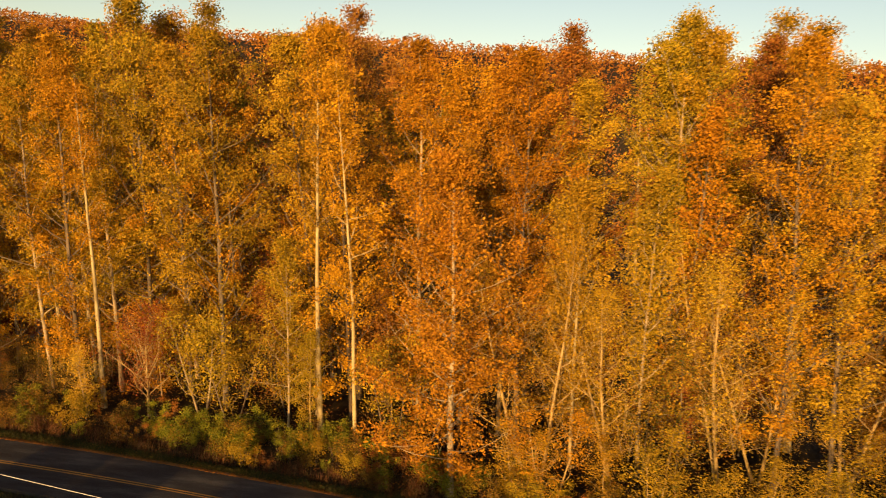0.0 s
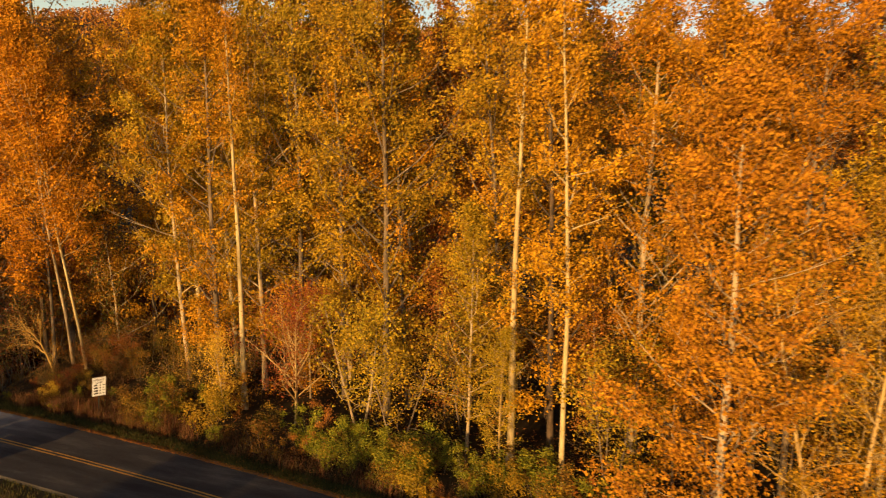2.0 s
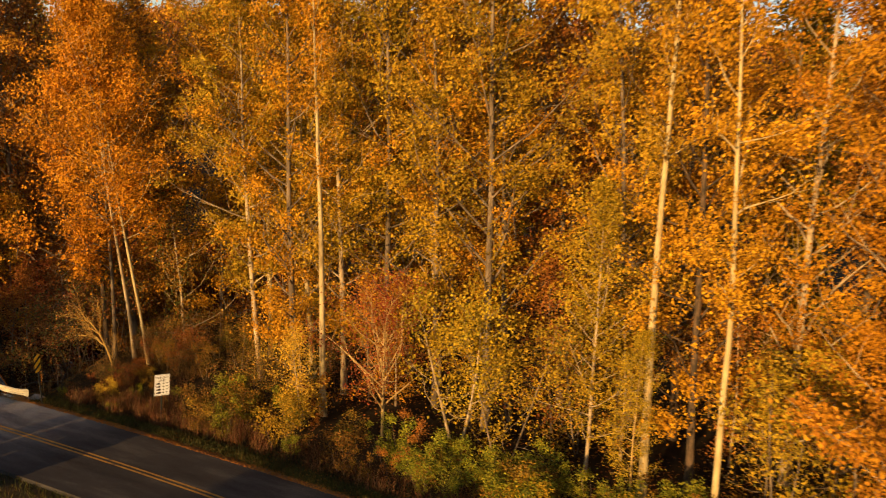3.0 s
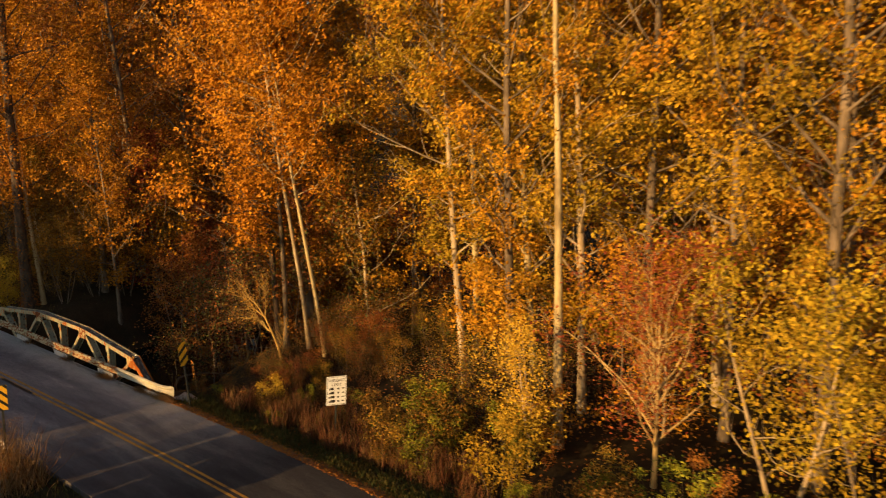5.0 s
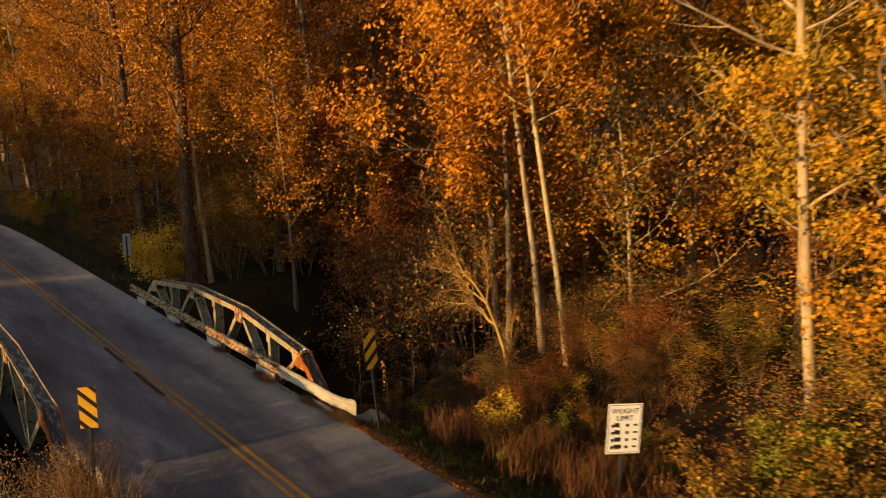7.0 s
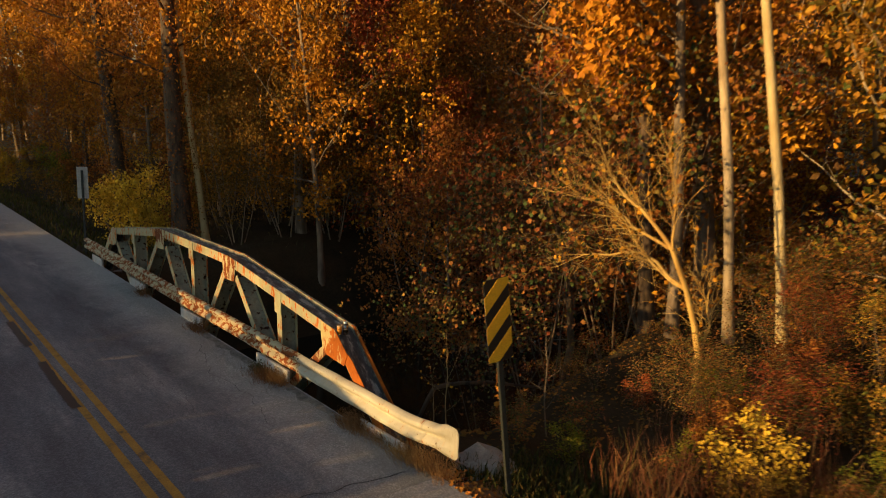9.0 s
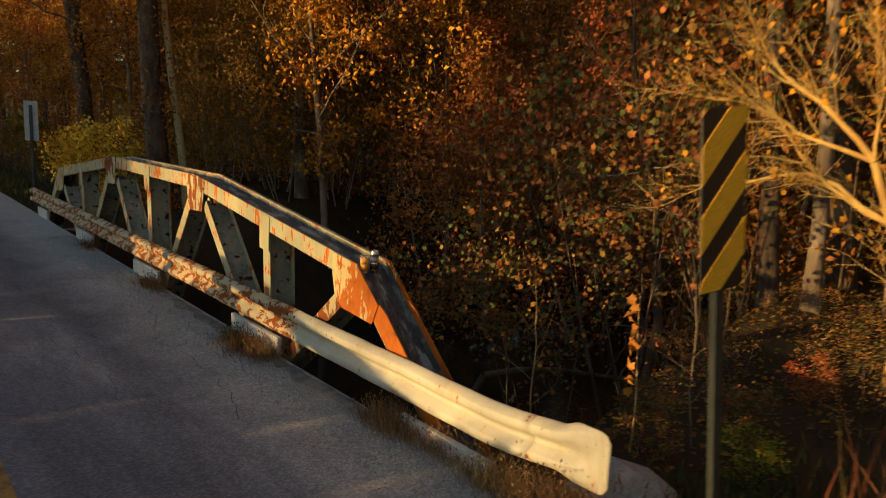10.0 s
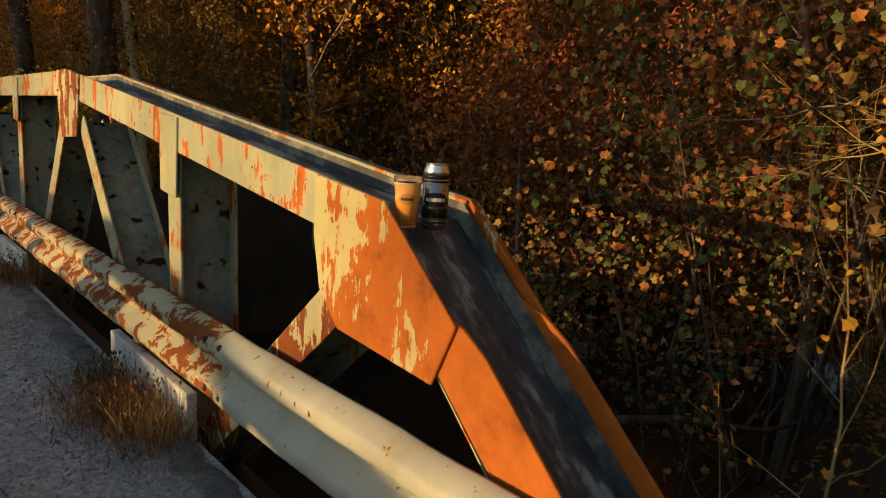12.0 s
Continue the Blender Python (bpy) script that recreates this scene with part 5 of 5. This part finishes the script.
# leaning bare tree by the creek
def fan_tree():
    """A small bare tree whose crooked limbs fan out over the creek in fine twigs."""
    t = thing("small_tree", "bare leaning tree with many fine golden twigs", "tree", 8.9, 0.42, ground_z(8.9, 0.42))
    g = np.random.default_rng(35)
    lift = 0.4 - t.location.z
    stem = [Vector(p) for p in ((0, 0, -0.2), (0.0, -0.01, lift), (-0.16, 0.02, lift + 0.55), (-0.42, 0.08, lift + 1.2), (-0.66, 0.24, lift + 1.85))]
    trunk, arms, tips = Tubes(), Tubes(), []
    trunk.add(stem, [0.085, 0.06, 0.053, 0.047, 0.042], 8)
    limbs = ((4, (0.0, 0.72, 0.85), 2.5, 0.040), (4, (0.05, 0.95, 0.62), 2.6, 0.030), (4, (0.1, 0.25, 1.0), 1.6, 0.024), (3, (0.0, 1.0, 0.40), 3.1, 0.036), (3, (-0.1, 0.9, 0.65), 2.3, 0.026), (1, (0.15, -0.25, 1.0), 1.3, 0.030))
    for at, d, ln, r in limbs:
        path = wander(g, stem[at], Vector(d), ln, 9, 0.17, 0.015)
        arms.add(path, [r * (1 - k / 10.5) for k in range(10)], 6)
        for k in range(18):
            q = path[2 + k % 8]
            way = (path[-1] - path[0]).normalized() + Vector((g.normal() * 0.3, g.normal() * 0.35 + 0.15, g.normal() * 0.38 + 0.05))
            tw = wander(g, q, way, g.uniform(0.4, 1.05), 5, 0.15, 0.03)
            arms.add(tw, [min(r * 0.28, 0.008) * (1 - k2 / 6.0) for k2 in range(6)], 4)
            for _ in range(8):
                f = wander(g, tw[int(g.integers(1, 6))], (tw[-1] - tw[0]).normalized() + Vector(g.normal(size=3)) * 0.55, g.uniform(0.18, 0.5), 3, 0.16, 0.02)
                arms.add(f, [0.0034, 0.0028, 0.0021, 0.0013], 3)
                tips += f[1:]
    for nm, tube, kind in (("trunk", trunk, ""), ("branchwork", arms, "stuff")):
        ob = new(nm, tube.mesh(nm, M_HONEY))
        ob.parent = t
        tagged(ob, kind=kind)
    c = np.array([tuple(p) for p in tips])[g.choice(len(tips), 260)] + g.normal(size=(260, 3)) * 0.04
    ob = new("crown", leaf_mesh("crown", g, c, 0.075, M_AMBER, LOBED))
    ob.parent = t
    tagged(ob, kind="stuff")


fan_tree()
for ob in list(P.values()):
    ob.location = (rng.uniform(45, 60), rng.uniform(-60, 60), 0)


# wooded hill far behind
def far_woods():
    g = np.random.default_rng(77)
    c = []
    for _ in range(2300):
        x, y = g.uniform(150, 264), g.uniform(-260, 260)
        d = g.normal(size=(46, 3))
        d *= (g.uniform(0.55, 1.0, 46) / np.linalg.norm(d, axis=1))[:, None]
        c.append(np.array([x, y, ground_z(x, y) + 1.0]) + d * np.array([3.6, 3.6, g.uniform(2.5, 4.5)]))
    ob = new("far_woods", leaf_mesh("far_woods", g, np.concatenate(c), 0.95, M_RUST))
    tagged(ob, "distant wooded hill in rust-brown autumn leaf", "woods", kind="stuff")


far_woods()


# ---- weeds, grass and fallen leaves ----
M_DRY = leaf_material("dry_grass", [(0.20, 0.11, 0.04), (0.34, 0.21, 0.09), (0.42, 0.29, 0.13), (0.16, 0.08, 0.035)], 0.2)
M_RUSSET = leaf_material("russet_stalks", [(0.07, 0.035, 0.018), (0.18, 0.07, 0.032), (0.24, 0.10, 0.042), (0.10, 0.085, 0.026), (0.30, 0.17, 0.075), (0.13, 0.05, 0.024), (0.055, 0.055, 0.02)], 0.2)
M_SEDGE = leaf_material("sedge_grass", [(0.05, 0.06, 0.02), (0.09, 0.10, 0.03), (0.14, 0.13, 0.045), (0.07, 0.06, 0.03)], 0.25)
M_TUFT = leaf_material("tuft_grass", [(0.09, 0.055, 0.025), (0.20, 0.105, 0.04), (0.34, 0.18, 0.07), (0.12, 0.075, 0.03), (0.42, 0.25, 0.10)], 0.25)
M_GRASS = leaf_material("grass", [(0.03, 0.038, 0.012), (0.055, 0.065, 0.016), (0.10, 0.09, 0.025), (0.13, 0.085, 0.03)], 0.2)


def blades(name, seed, pts, height, width, material, label, category, lean=0.25, kind="stuff"):
    """Upright tapered blades at the given places."""
    g = np.random.default_rng(seed)
    n = len(pts)
    base = np.array(pts)
    h = height * g.uniform(0.45, 1.25, n)
    a = g.uniform(0, 6.28, n)
    side = np.stack([np.cos(a), np.sin(a), np.zeros(n)], 1) * (width * g.uniform(0.6, 1.3, n))[:, None]
    tilt = np.stack([g.normal(size=n) * lean, g.normal(size=n) * lean, np.ones(n)], 1) * h[:, None]
    bow = np.stack([g.normal(size=n), g.normal(size=n), np.zeros(n)], 1) * (0.10 * h)[:, None]
    v = np.stack([base - side, base + side, base + tilt * 0.55 + bow + side * 0.8, base + tilt * 0.55 + bow - side * 0.8, base + tilt], 1)
    f = np.array([(0, 1, 2), (0, 2, 3), (3, 2, 4)])[None] + (np.arange(n) * 5)[:, None, None]
    return tagged(new(name, mesh_np(name, v.reshape(-1, 3), f.reshape(-1, 3), material)), label, category, kind=kind)


def scatter(seed, n, fx, y0, y1, sink=0.02, clump=0.0):
    g = random.Random(seed)
    out = []
    while len(out) < n:
        y = g.uniform(y0, y1)
        x = fx(g, y)
        if clump and noise.noise(Vector((x * 0.9, y * 0.9, seed))) < clump - 0.5 * g.random():
            continue
        out.append((x, y, ground_z(x, y) - sink))
    return out


blades("verge_grass", 41, scatter(1, 60000, lambda g, y: road_centre(y) + 3.0 + abs(g.gauss(0, 1.4)), -60, 0.5), 0.20, 0.012, M_GRASS, "short dull green verge grass beside the road", "grass")
blades("verge_grass", 42, scatter(2, 9000, lambda g, y: road_centre(y) + 2.8 + abs(g.gauss(0, 2.4)), 16, 48), 0.18, 0.014, M_GRASS, "green verge grass beyond the bridge", "grass")
blades("tall_weeds", 43, scatter(3, 9000, lambda g, y: road_centre(y) + g.uniform(4.4, 6.4), -45, -1.0, clump=0.25), 0.82, 0.0065, M_RUSSET, "tall reddish-brown dry weeds along the wood", "weeds", 0.2)
blades("tall_weeds", 44, scatter(4, 4200, lambda g, y: g.uniform(4.5, 8.5), -11.5, -0.5, clump=0.32), 0.92, 0.007, M_RUSSET, "tall reddish-brown dry weeds round the weight sign", "weeds", 0.2)
blades("tall_weeds", 45, scatter(5, 600, lambda g, y: -2.55 - abs(g.gauss(0, 0.9)), -2.4, 2.6, clump=0.1), 0.55, 0.009, M_DRY, "low dry weeds beside the second truss", "weeds", 0.6)
blades("tall_weeds", 47, scatter(7, 450, lambda g, y: -2.55 - abs(g.gauss(0, 0.6)), -2.3, 0.7, clump=0.1), 1.4, 0.009, M_DRY, "tall bare straw-coloured stalks against the second truss", "weeds", 0.35)
blades("verge_grass", 46, scatter(6, 9000, lambda g, y: road_centre(y) - 2.7 - abs(g.gauss(0, 1.6)), -30, 0.5), 0.22, 0.011, M_GRASS, "dull grass on the near verge", "grass")


def litter(name, seed, n, fx, y0, y1, size, material, label):
    g = np.random.default_rng(seed)
    p = np.array(scatter(seed, n, fx, y0, y1, -0.02))
    off = p[:, 0] - np.array([road_centre(v) for v in p[:, 1]])
    p[:, 2] = np.maximum(p[:, 2], np.where((off < 3.3) & (p[:, 1] < 0.3), ROAD_Z + 0.012 - 0.13 * np.clip((off - 2.55) / 0.67, 0, 1) ** 1.5, -9))
    ob = new(name, leaf_mesh(name, g, p, size, material, KITE, 3.0))
    return tagged(ob, label, "fallen leaves", kind="stuff")


litter("fallen_leaves", 51, 9000, lambda g, y: road_centre(y) + 2.62 + abs(g.gauss(0, 0.40)), -60, 0.3, 0.075, M_RUST, "orange fallen leaves along the road edge")
litter("fallen_leaves", 53, 1800, lambda g, y: g.uniform(4.3, 13), 0.3, 4.2, 0.08, M_SCRUB, "brown fallen leaves on the creek bank")
blades("tall_weeds", 48, scatter(8, 2600, lambda g, y: g.uniform(5.6, 11.5), -4.0, -0.6, clump=0.1), 0.55, 0.004, M_RUSSET, "thin dry weeds on the creek bank", "weeds", 0.5)
litter("fallen_leaves", 52, 9000, lambda g, y: road_centre(y) + g.uniform(3.0, 16), -60, -2.5, 0.12, M_RUST, "brown fallen leaves on the woodland floor")


def tuft(x, y, seed, n=160, h=0.22, mat_=None, wide=1.0, long_=0.19):
    """Dry stems in a loose clump, many of them with a small seed head."""
    g = np.random.default_rng(seed)
    base = np.stack([g.normal(size=n) * 0.075 * wide, g.normal(size=n) * long_, np.zeros(n)], 1)
    hh = h * g.uniform(0.35, 1.3, n) * np.exp(-(base[:, 1] / (2.2 * long_)) ** 2)
    a = g.uniform(0, 6.28, n)
    side = np.stack([np.cos(a), np.sin(a), np.zeros(n)], 1) * 0.0022
    way = np.stack([g.normal(size=n) * 0.34 - 0.10, g.normal(size=n) * 0.34, np.ones(n)], 1) * hh[:, None]
    bow = np.stack([g.normal(size=n), g.normal(size=n), np.zeros(n)], 1) * (0.12 * hh)[:, None]
    mid, tip = base + way * 0.55 + bow, base + way
    v = np.stack([base - side, base + side, mid + side * 0.8, mid - side * 0.8, tip], 1)
    f = np.array([(0, 1, 2), (0, 2, 3), (3, 2, 4)])[None] + (np.arange(n) * 5)[:, None, None]
    pick = g.random(n) < 0.3
    m = int(pick.sum())
    up = way[pick] / np.linalg.norm(way[pick], axis=1)[:, None]
    across = np.cross(up, g.normal(size=(m, 3)))
    across /= np.linalg.norm(across, axis=1)[:, None]
    ln = g.uniform(0.012, 0.034, m)[:, None]
    heads = np.stack([tip[pick], tip[pick] + up * ln * 0.5 + across * ln * 0.22, tip[pick] + up * ln, tip[pick] + up * ln * 0.5 - across * ln * 0.22], 1)
    hf = np.array([(0, 1, 2), (0, 2, 3)])[None] + (np.arange(m) * 4)[:, None, None] + 5 * n
    ob = new("grass_tuft", mesh_np("grass_tuft", np.concatenate([v.reshape(-1, 3), heads.reshape(-1, 3)]), np.concatenate([f.reshape(-1, 3), hf.reshape(-1, 3)]), mat_ or M_TUFT))
    ob.location = (x, y, ROAD_Z - 0.02)
    tagged(ob, "dry grass tuft with seed heads growing at the deck edge", "grass", kind="stuff")


for k, (x, y, n, h) in enumerate(((3.07, 1.9, 800, 0.24), (3.12, 0.75, 700, 0.26), (3.16, 0.3, 700, 0.3), (3.06, 7.3, 600, 0.2), (3.06, 10.6, 400, 0.2), (3.14, 1.35, 500, 0.2))):
    tuft(x, y, 60 + k, n, h, M_DRY if y < 2 else None)
tuft(2.98, 4.20, 70, 1300, 0.17, None, 1.5, 0.25)
tuft(3.04, 3.98, 71, 500, 0.20, M_DRY, 1.0, 0.16)
tuft(3.05, 4.62, 72, 420, 0.15, M_SEDGE, 1.0, 0.18)


# dry brush at the second truss
for x, y, s in ((-2.9, 0.7, 0.42), (-2.85, -0.3, 0.35), (-3.0, 1.6, 0.5), (-3.2, 2.6, 0.55), (-3.6, 0.4, 0.5), (-3.3, -1.0, 0.35)):
    put("brush", x, y, s, M_DRY, M_LIMB, "dry vine-grown brush against the second truss")
for x, y, s in ((-2.95, -0.6, 0.26), (-3.1, 0.4, 0.3), (-3.5, -1.4, 0.35), (-2.8, -1.5, 0.22)):
    put("shrub", x, y, s, M_RUST, M_BROWN, "low brown leafy weeds by the second truss")
def dead_vines():
    """Arching dead stems tangled round the end of the second truss."""
    t = thing("dead_vines", "tangle of arching dead orange-brown stems", "vines", -2.9, -0.4, ground_z(-2.9, -0.4))
    g = np.random.default_rng(19)
    tube, tips = Tubes(), []
    for _ in range(330):
        p = Vector((-abs(g.normal()) * 0.42 + 0.25, g.normal() * 0.75 + 0.1, -0.05))
        d = Vector((g.normal() * 0.35, g.normal() * 0.45, 1.0))
        ln = g.uniform(0.5, 1.45)
        pts, d = [p.copy()], d.normalized()
        turn = Vector((g.normal() * 0.16, g.normal() * 0.16, -g.uniform(0.03, 0.30)))
        for k in range(9):
            d = (d + turn * (0.4 + 0.16 * k) + Vector(g.normal(size=3)) * 0.07).normalized()
            p = p + d * (ln / 9)
            pts.append(p.copy())
        r = g.uniform(0.003, 0.0075)
        tube.add(pts, [r * (1 - k / 13) for k in range(10)], 4)
        tips += pts[4:]
    ob = new("stem_tangle", tube.mesh("stem_tangle", M_STALK))
    ob.parent = t
    tagged(ob, kind="stuff")
    c = np.array([tuple(p) for p in tips])[g.choice(len(tips), 420)] + g.normal(size=(420, 3)) * 0.02
    ob = new("dry_foliage", leaf_mesh("dry_foliage", g, c, 0.05, M_DRY))
    ob.parent = t
    tagged(ob, kind="stuff")


dead_vines()
# back of the far object marker
far = marker(3.42, 16.9, 0.2, 150, 0, "grey back of an object marker beyond the bridge", True)


# ---- road wear ----
def road_strip(name, x0, x1, y0, y1, material, label, z=0.006):
    bm = bmesh.new()
    n = max(2, int(max(y1 - y0, x1 - x0) / 0.15))
    along = (y1 - y0) >= (x1 - x0)
    a, b = [], []
    for i in range(n + 1):
        t = i / n
        j = 0.25 * noise.noise(Vector((x0 * 3 + t * 9, y0 * 3, 1))) * (min(x1 - x0, y1 - y0))
        if along:
            a.append(bm.verts.new((x0 + j, y0 + (y1 - y0) * t, ROAD_Z + z)))
            b.append(bm.verts.new((x1 + j, y0 + (y1 - y0) * t, ROAD_Z + z)))
        else:
            a.append(bm.verts.new((x0 + (x1 - x0) * t, y0 + j, ROAD_Z + z)))
            b.append(bm.verts.new((x0 + (x1 - x0) * t, y1 + j, ROAD_Z + z)))
    for i in range(n):
        bm.faces.new((a[i], a[i + 1], b[i + 1], b[i]))
    return part(name, bm, material, road, label)


for y0, y1 in ((4.6, 6.9), (7.9, 9.7)):
    road_strip("blackout_strip", 0.27, 0.40, y0, y1, M_BLACK, "black masking strip beside the yellow line", 0.008)


def crack(points, width):
    bm = bmesh.new()
    prev = None
    pts = [Vector(p) for p in points]
    fine = []
    for a, b in zip(pts, pts[1:]):
        n = max(2, int((b - a).length / 0.08))
        for i in range(n):
            p = a.lerp(b, i / n)
            fine.append(p + Vector((noise.noise(Vector((p.x * 4, p.y * 4, 0))), noise.noise(Vector((p.x * 4, p.y * 4, 9))))) * 0.07)
    for i, p in enumerate(fine):
        d = (fine[min(i + 1, len(fine) - 1)] - fine[max(i - 1, 0)]).normalized()
        w = width * (0.5 + 0.8 * abs(noise.noise(Vector((p.x * 7, p.y * 7, 3)))))
        cur = (bm.verts.new((p.x - d.y * w, p.y + d.x * w, ROAD_Z + 0.005)), bm.verts.new((p.x + d.y * w, p.y - d.x * w, ROAD_Z + 0.005)))
        if prev:
            bm.faces.new((prev[0], prev[1], cur[1], cur[0]))
        prev = cur
    part("crack", bm, M_CRACK, road, "thin dark crack in the asphalt")


crack([(2.75, 6.4), (2.35, 4.9), (2.45, 3.6), (2.2, 2.6)], 0.004)
crack([(1.4, 5.6), (1.7, 4.4), (1.55, 3.2)], 0.0035)
crack([(2.0, 8.6), (2.1, 7.0), (1.8, 6.1)], 0.0035)
crack([(-2.2, 1.12), (-0.4, 0.98), (1.2, 0.74), (3.0, 0.48)], 0.012)
crack([(-2.2, 15.1), (0.5, 15.2), (3.1, 15.1)], 0.014)
crack([(-1.4, 0.4), (-1.1, -1.5), (-1.3, -3.4), (-1.2, -6.0)], 0.009)


# broken concrete by the rail end
def rock(x, y, z, size, seed):
    g = random.Random(seed)
    bm = bmesh.new()
    bmesh.ops.create_icosphere(bm, subdivisions=2, radius=size)
    for v in bm.verts:
        v.co *= 0.8 + 0.35 * noise.noise(v.co * 2.5 / size * 0.5 + Vector((seed, 0, 0)))
        v.co.z *= 0.6
    ob = part("rock", bm, M_CONCRETE, None)
    ob.location = (x, y, z)
    tagged(ob, "pale lump of broken concrete by the rail", "rock", "lumps of broken concrete")


rock(4.05, 0.38, -0.10, 0.5, 3)
rock(3.62, 0.15, -0.12, 0.2, 5)


def gravel():
    """Loose stones along the crumbling edge of the road."""
    g = np.random.default_rng(9)
    n = 32000
    y = 0.2 + 11.8 * g.uniform(0, 1, n) ** 1.5
    x = 3.13 - np.abs(g.normal(size=n)) * 0.30
    c = np.stack([x, y, np.full(n, ROAD_Z + 0.002)], 1)
    s = 0.0025 + 0.0085 * g.uniform(0, 1, n) ** 2.5
    tv = np.array([(1, 0, 0), (0, 1, 0), (-1, 0, 0), (0, -1, 0), (0, 0, 0.8)])
    tf = np.array([(0, 1, 4), (1, 2, 4), (2, 3, 4), (3, 0, 4)])
    a = g.uniform(0, 6.28, n)
    rot = np.stack([np.cos(a), -np.sin(a), np.sin(a), np.cos(a)], 1).reshape(n, 2, 2)
    v = np.repeat(tv[None], n, 0) * s[:, None, None]
    v[:, :, :2] = np.einsum("nij,nkj->nki", rot, v[:, :, :2])
    v += c[:, None, :]
    f = tf[None] + (np.arange(n) * 5)[:, None, None]
    ob = new("gravel", mesh_np("gravel", v.reshape(-1, 3), f.reshape(-1, 3), M_STONE))
    tagged(ob, "loose grey gravel along the crumbling road edge", "gravel", kind="stuff")


gravel()


def crumbled_edge(y0, y1, reach):
    """The broken rim of the road: grit and lumps with a ragged outline that falls away at the side."""
    bm = bmesh.new()
    rows, n, k = [], int((y1 - y0) / 0.03), 9
    for i in range(n + 1):
        y = y0 + (y1 - y0) * i / n
        out = reach + 0.035 * noise.noise(Vector((y * 2.3, 1, 0))) + 0.022 * noise.noise(Vector((y * 9, 2, 0)))
        into = 0.17 + 0.08 * noise.noise(Vector((y * 3, 5, 0)))
        row = []
        for j in range(k):
            u = j / (k - 1)
            x = out - into * (1 - u)
            lump = 0.5 + 0.5 * noise.noise(Vector((x * 22, y * 22, 3)))
            row.append(bm.verts.new((x, y, ROAD_Z + 0.001 + 0.024 * math.sin(math.pi * min(1.0, u * 1.15)) * lump - 0.09 * max(0.0, u - 0.86) / 0.14)))
        rows.append(row)
    for a, b in zip(rows, rows[1:]):
        for j in range(k - 1):
            bm.faces.new((a[j], a[j + 1], b[j + 1], b[j])).smooth = True
    part("road_edge", bm, M_GRIT, road, "crumbling gritty edge of the asphalt")


for span in ((0.25, 0.84, 3.19), (1.86, 3.87, 3.17), (5.0, 7.38, 3.16)):
    crumbled_edge(*span)


# ---- overhead line ----
def line_x(y):
    return -14.545 + 0.1493 * (y + 20)


def utility_pole(y, top):
    t = thing("utility_pole", "weathered wooden utility pole carrying a single cable", "utility pole", line_x(y), y, ground_z(line_x(y), y) - 0.5, "poles of the overhead line")
    tube = Tubes()
    tube.add([Vector((0, 0, 0)), Vector((0, 0, top * 0.5)), Vector((0, 0, top + 0.8))], [0.16, 0.14, 0.11], 10)
    ob = new("pole", tube.mesh("pole", M_BROWN))
    ob.parent = t
    part("insulator", lathe(bmesh.new(), [(0.03, top + 0.5), (0.05, top + 0.52), (0.04, top + 0.56), (0.05, top + 0.6), (0.02, top + 0.64)], 0.14, 0, 12), M_CONCRETE, t)


for y, top in ((-70, 7.6), (34, 9.3)):
    utility_pole(y, top)
wire = Tubes()
pts = [Vector((line_x(y) + 0.0, y, 7.856 + 0.01712 * (y + 20))) for y in range(-70, 35, 4)]
wire.add(pts, [0.011] * len(pts), 5)
cable = new("cable", wire.mesh("cable", fresh_plain("bare_cable", (0.55, 0.55, 0.53))))
tagged(cable, "single pale overhead cable strung between poles", "cable")
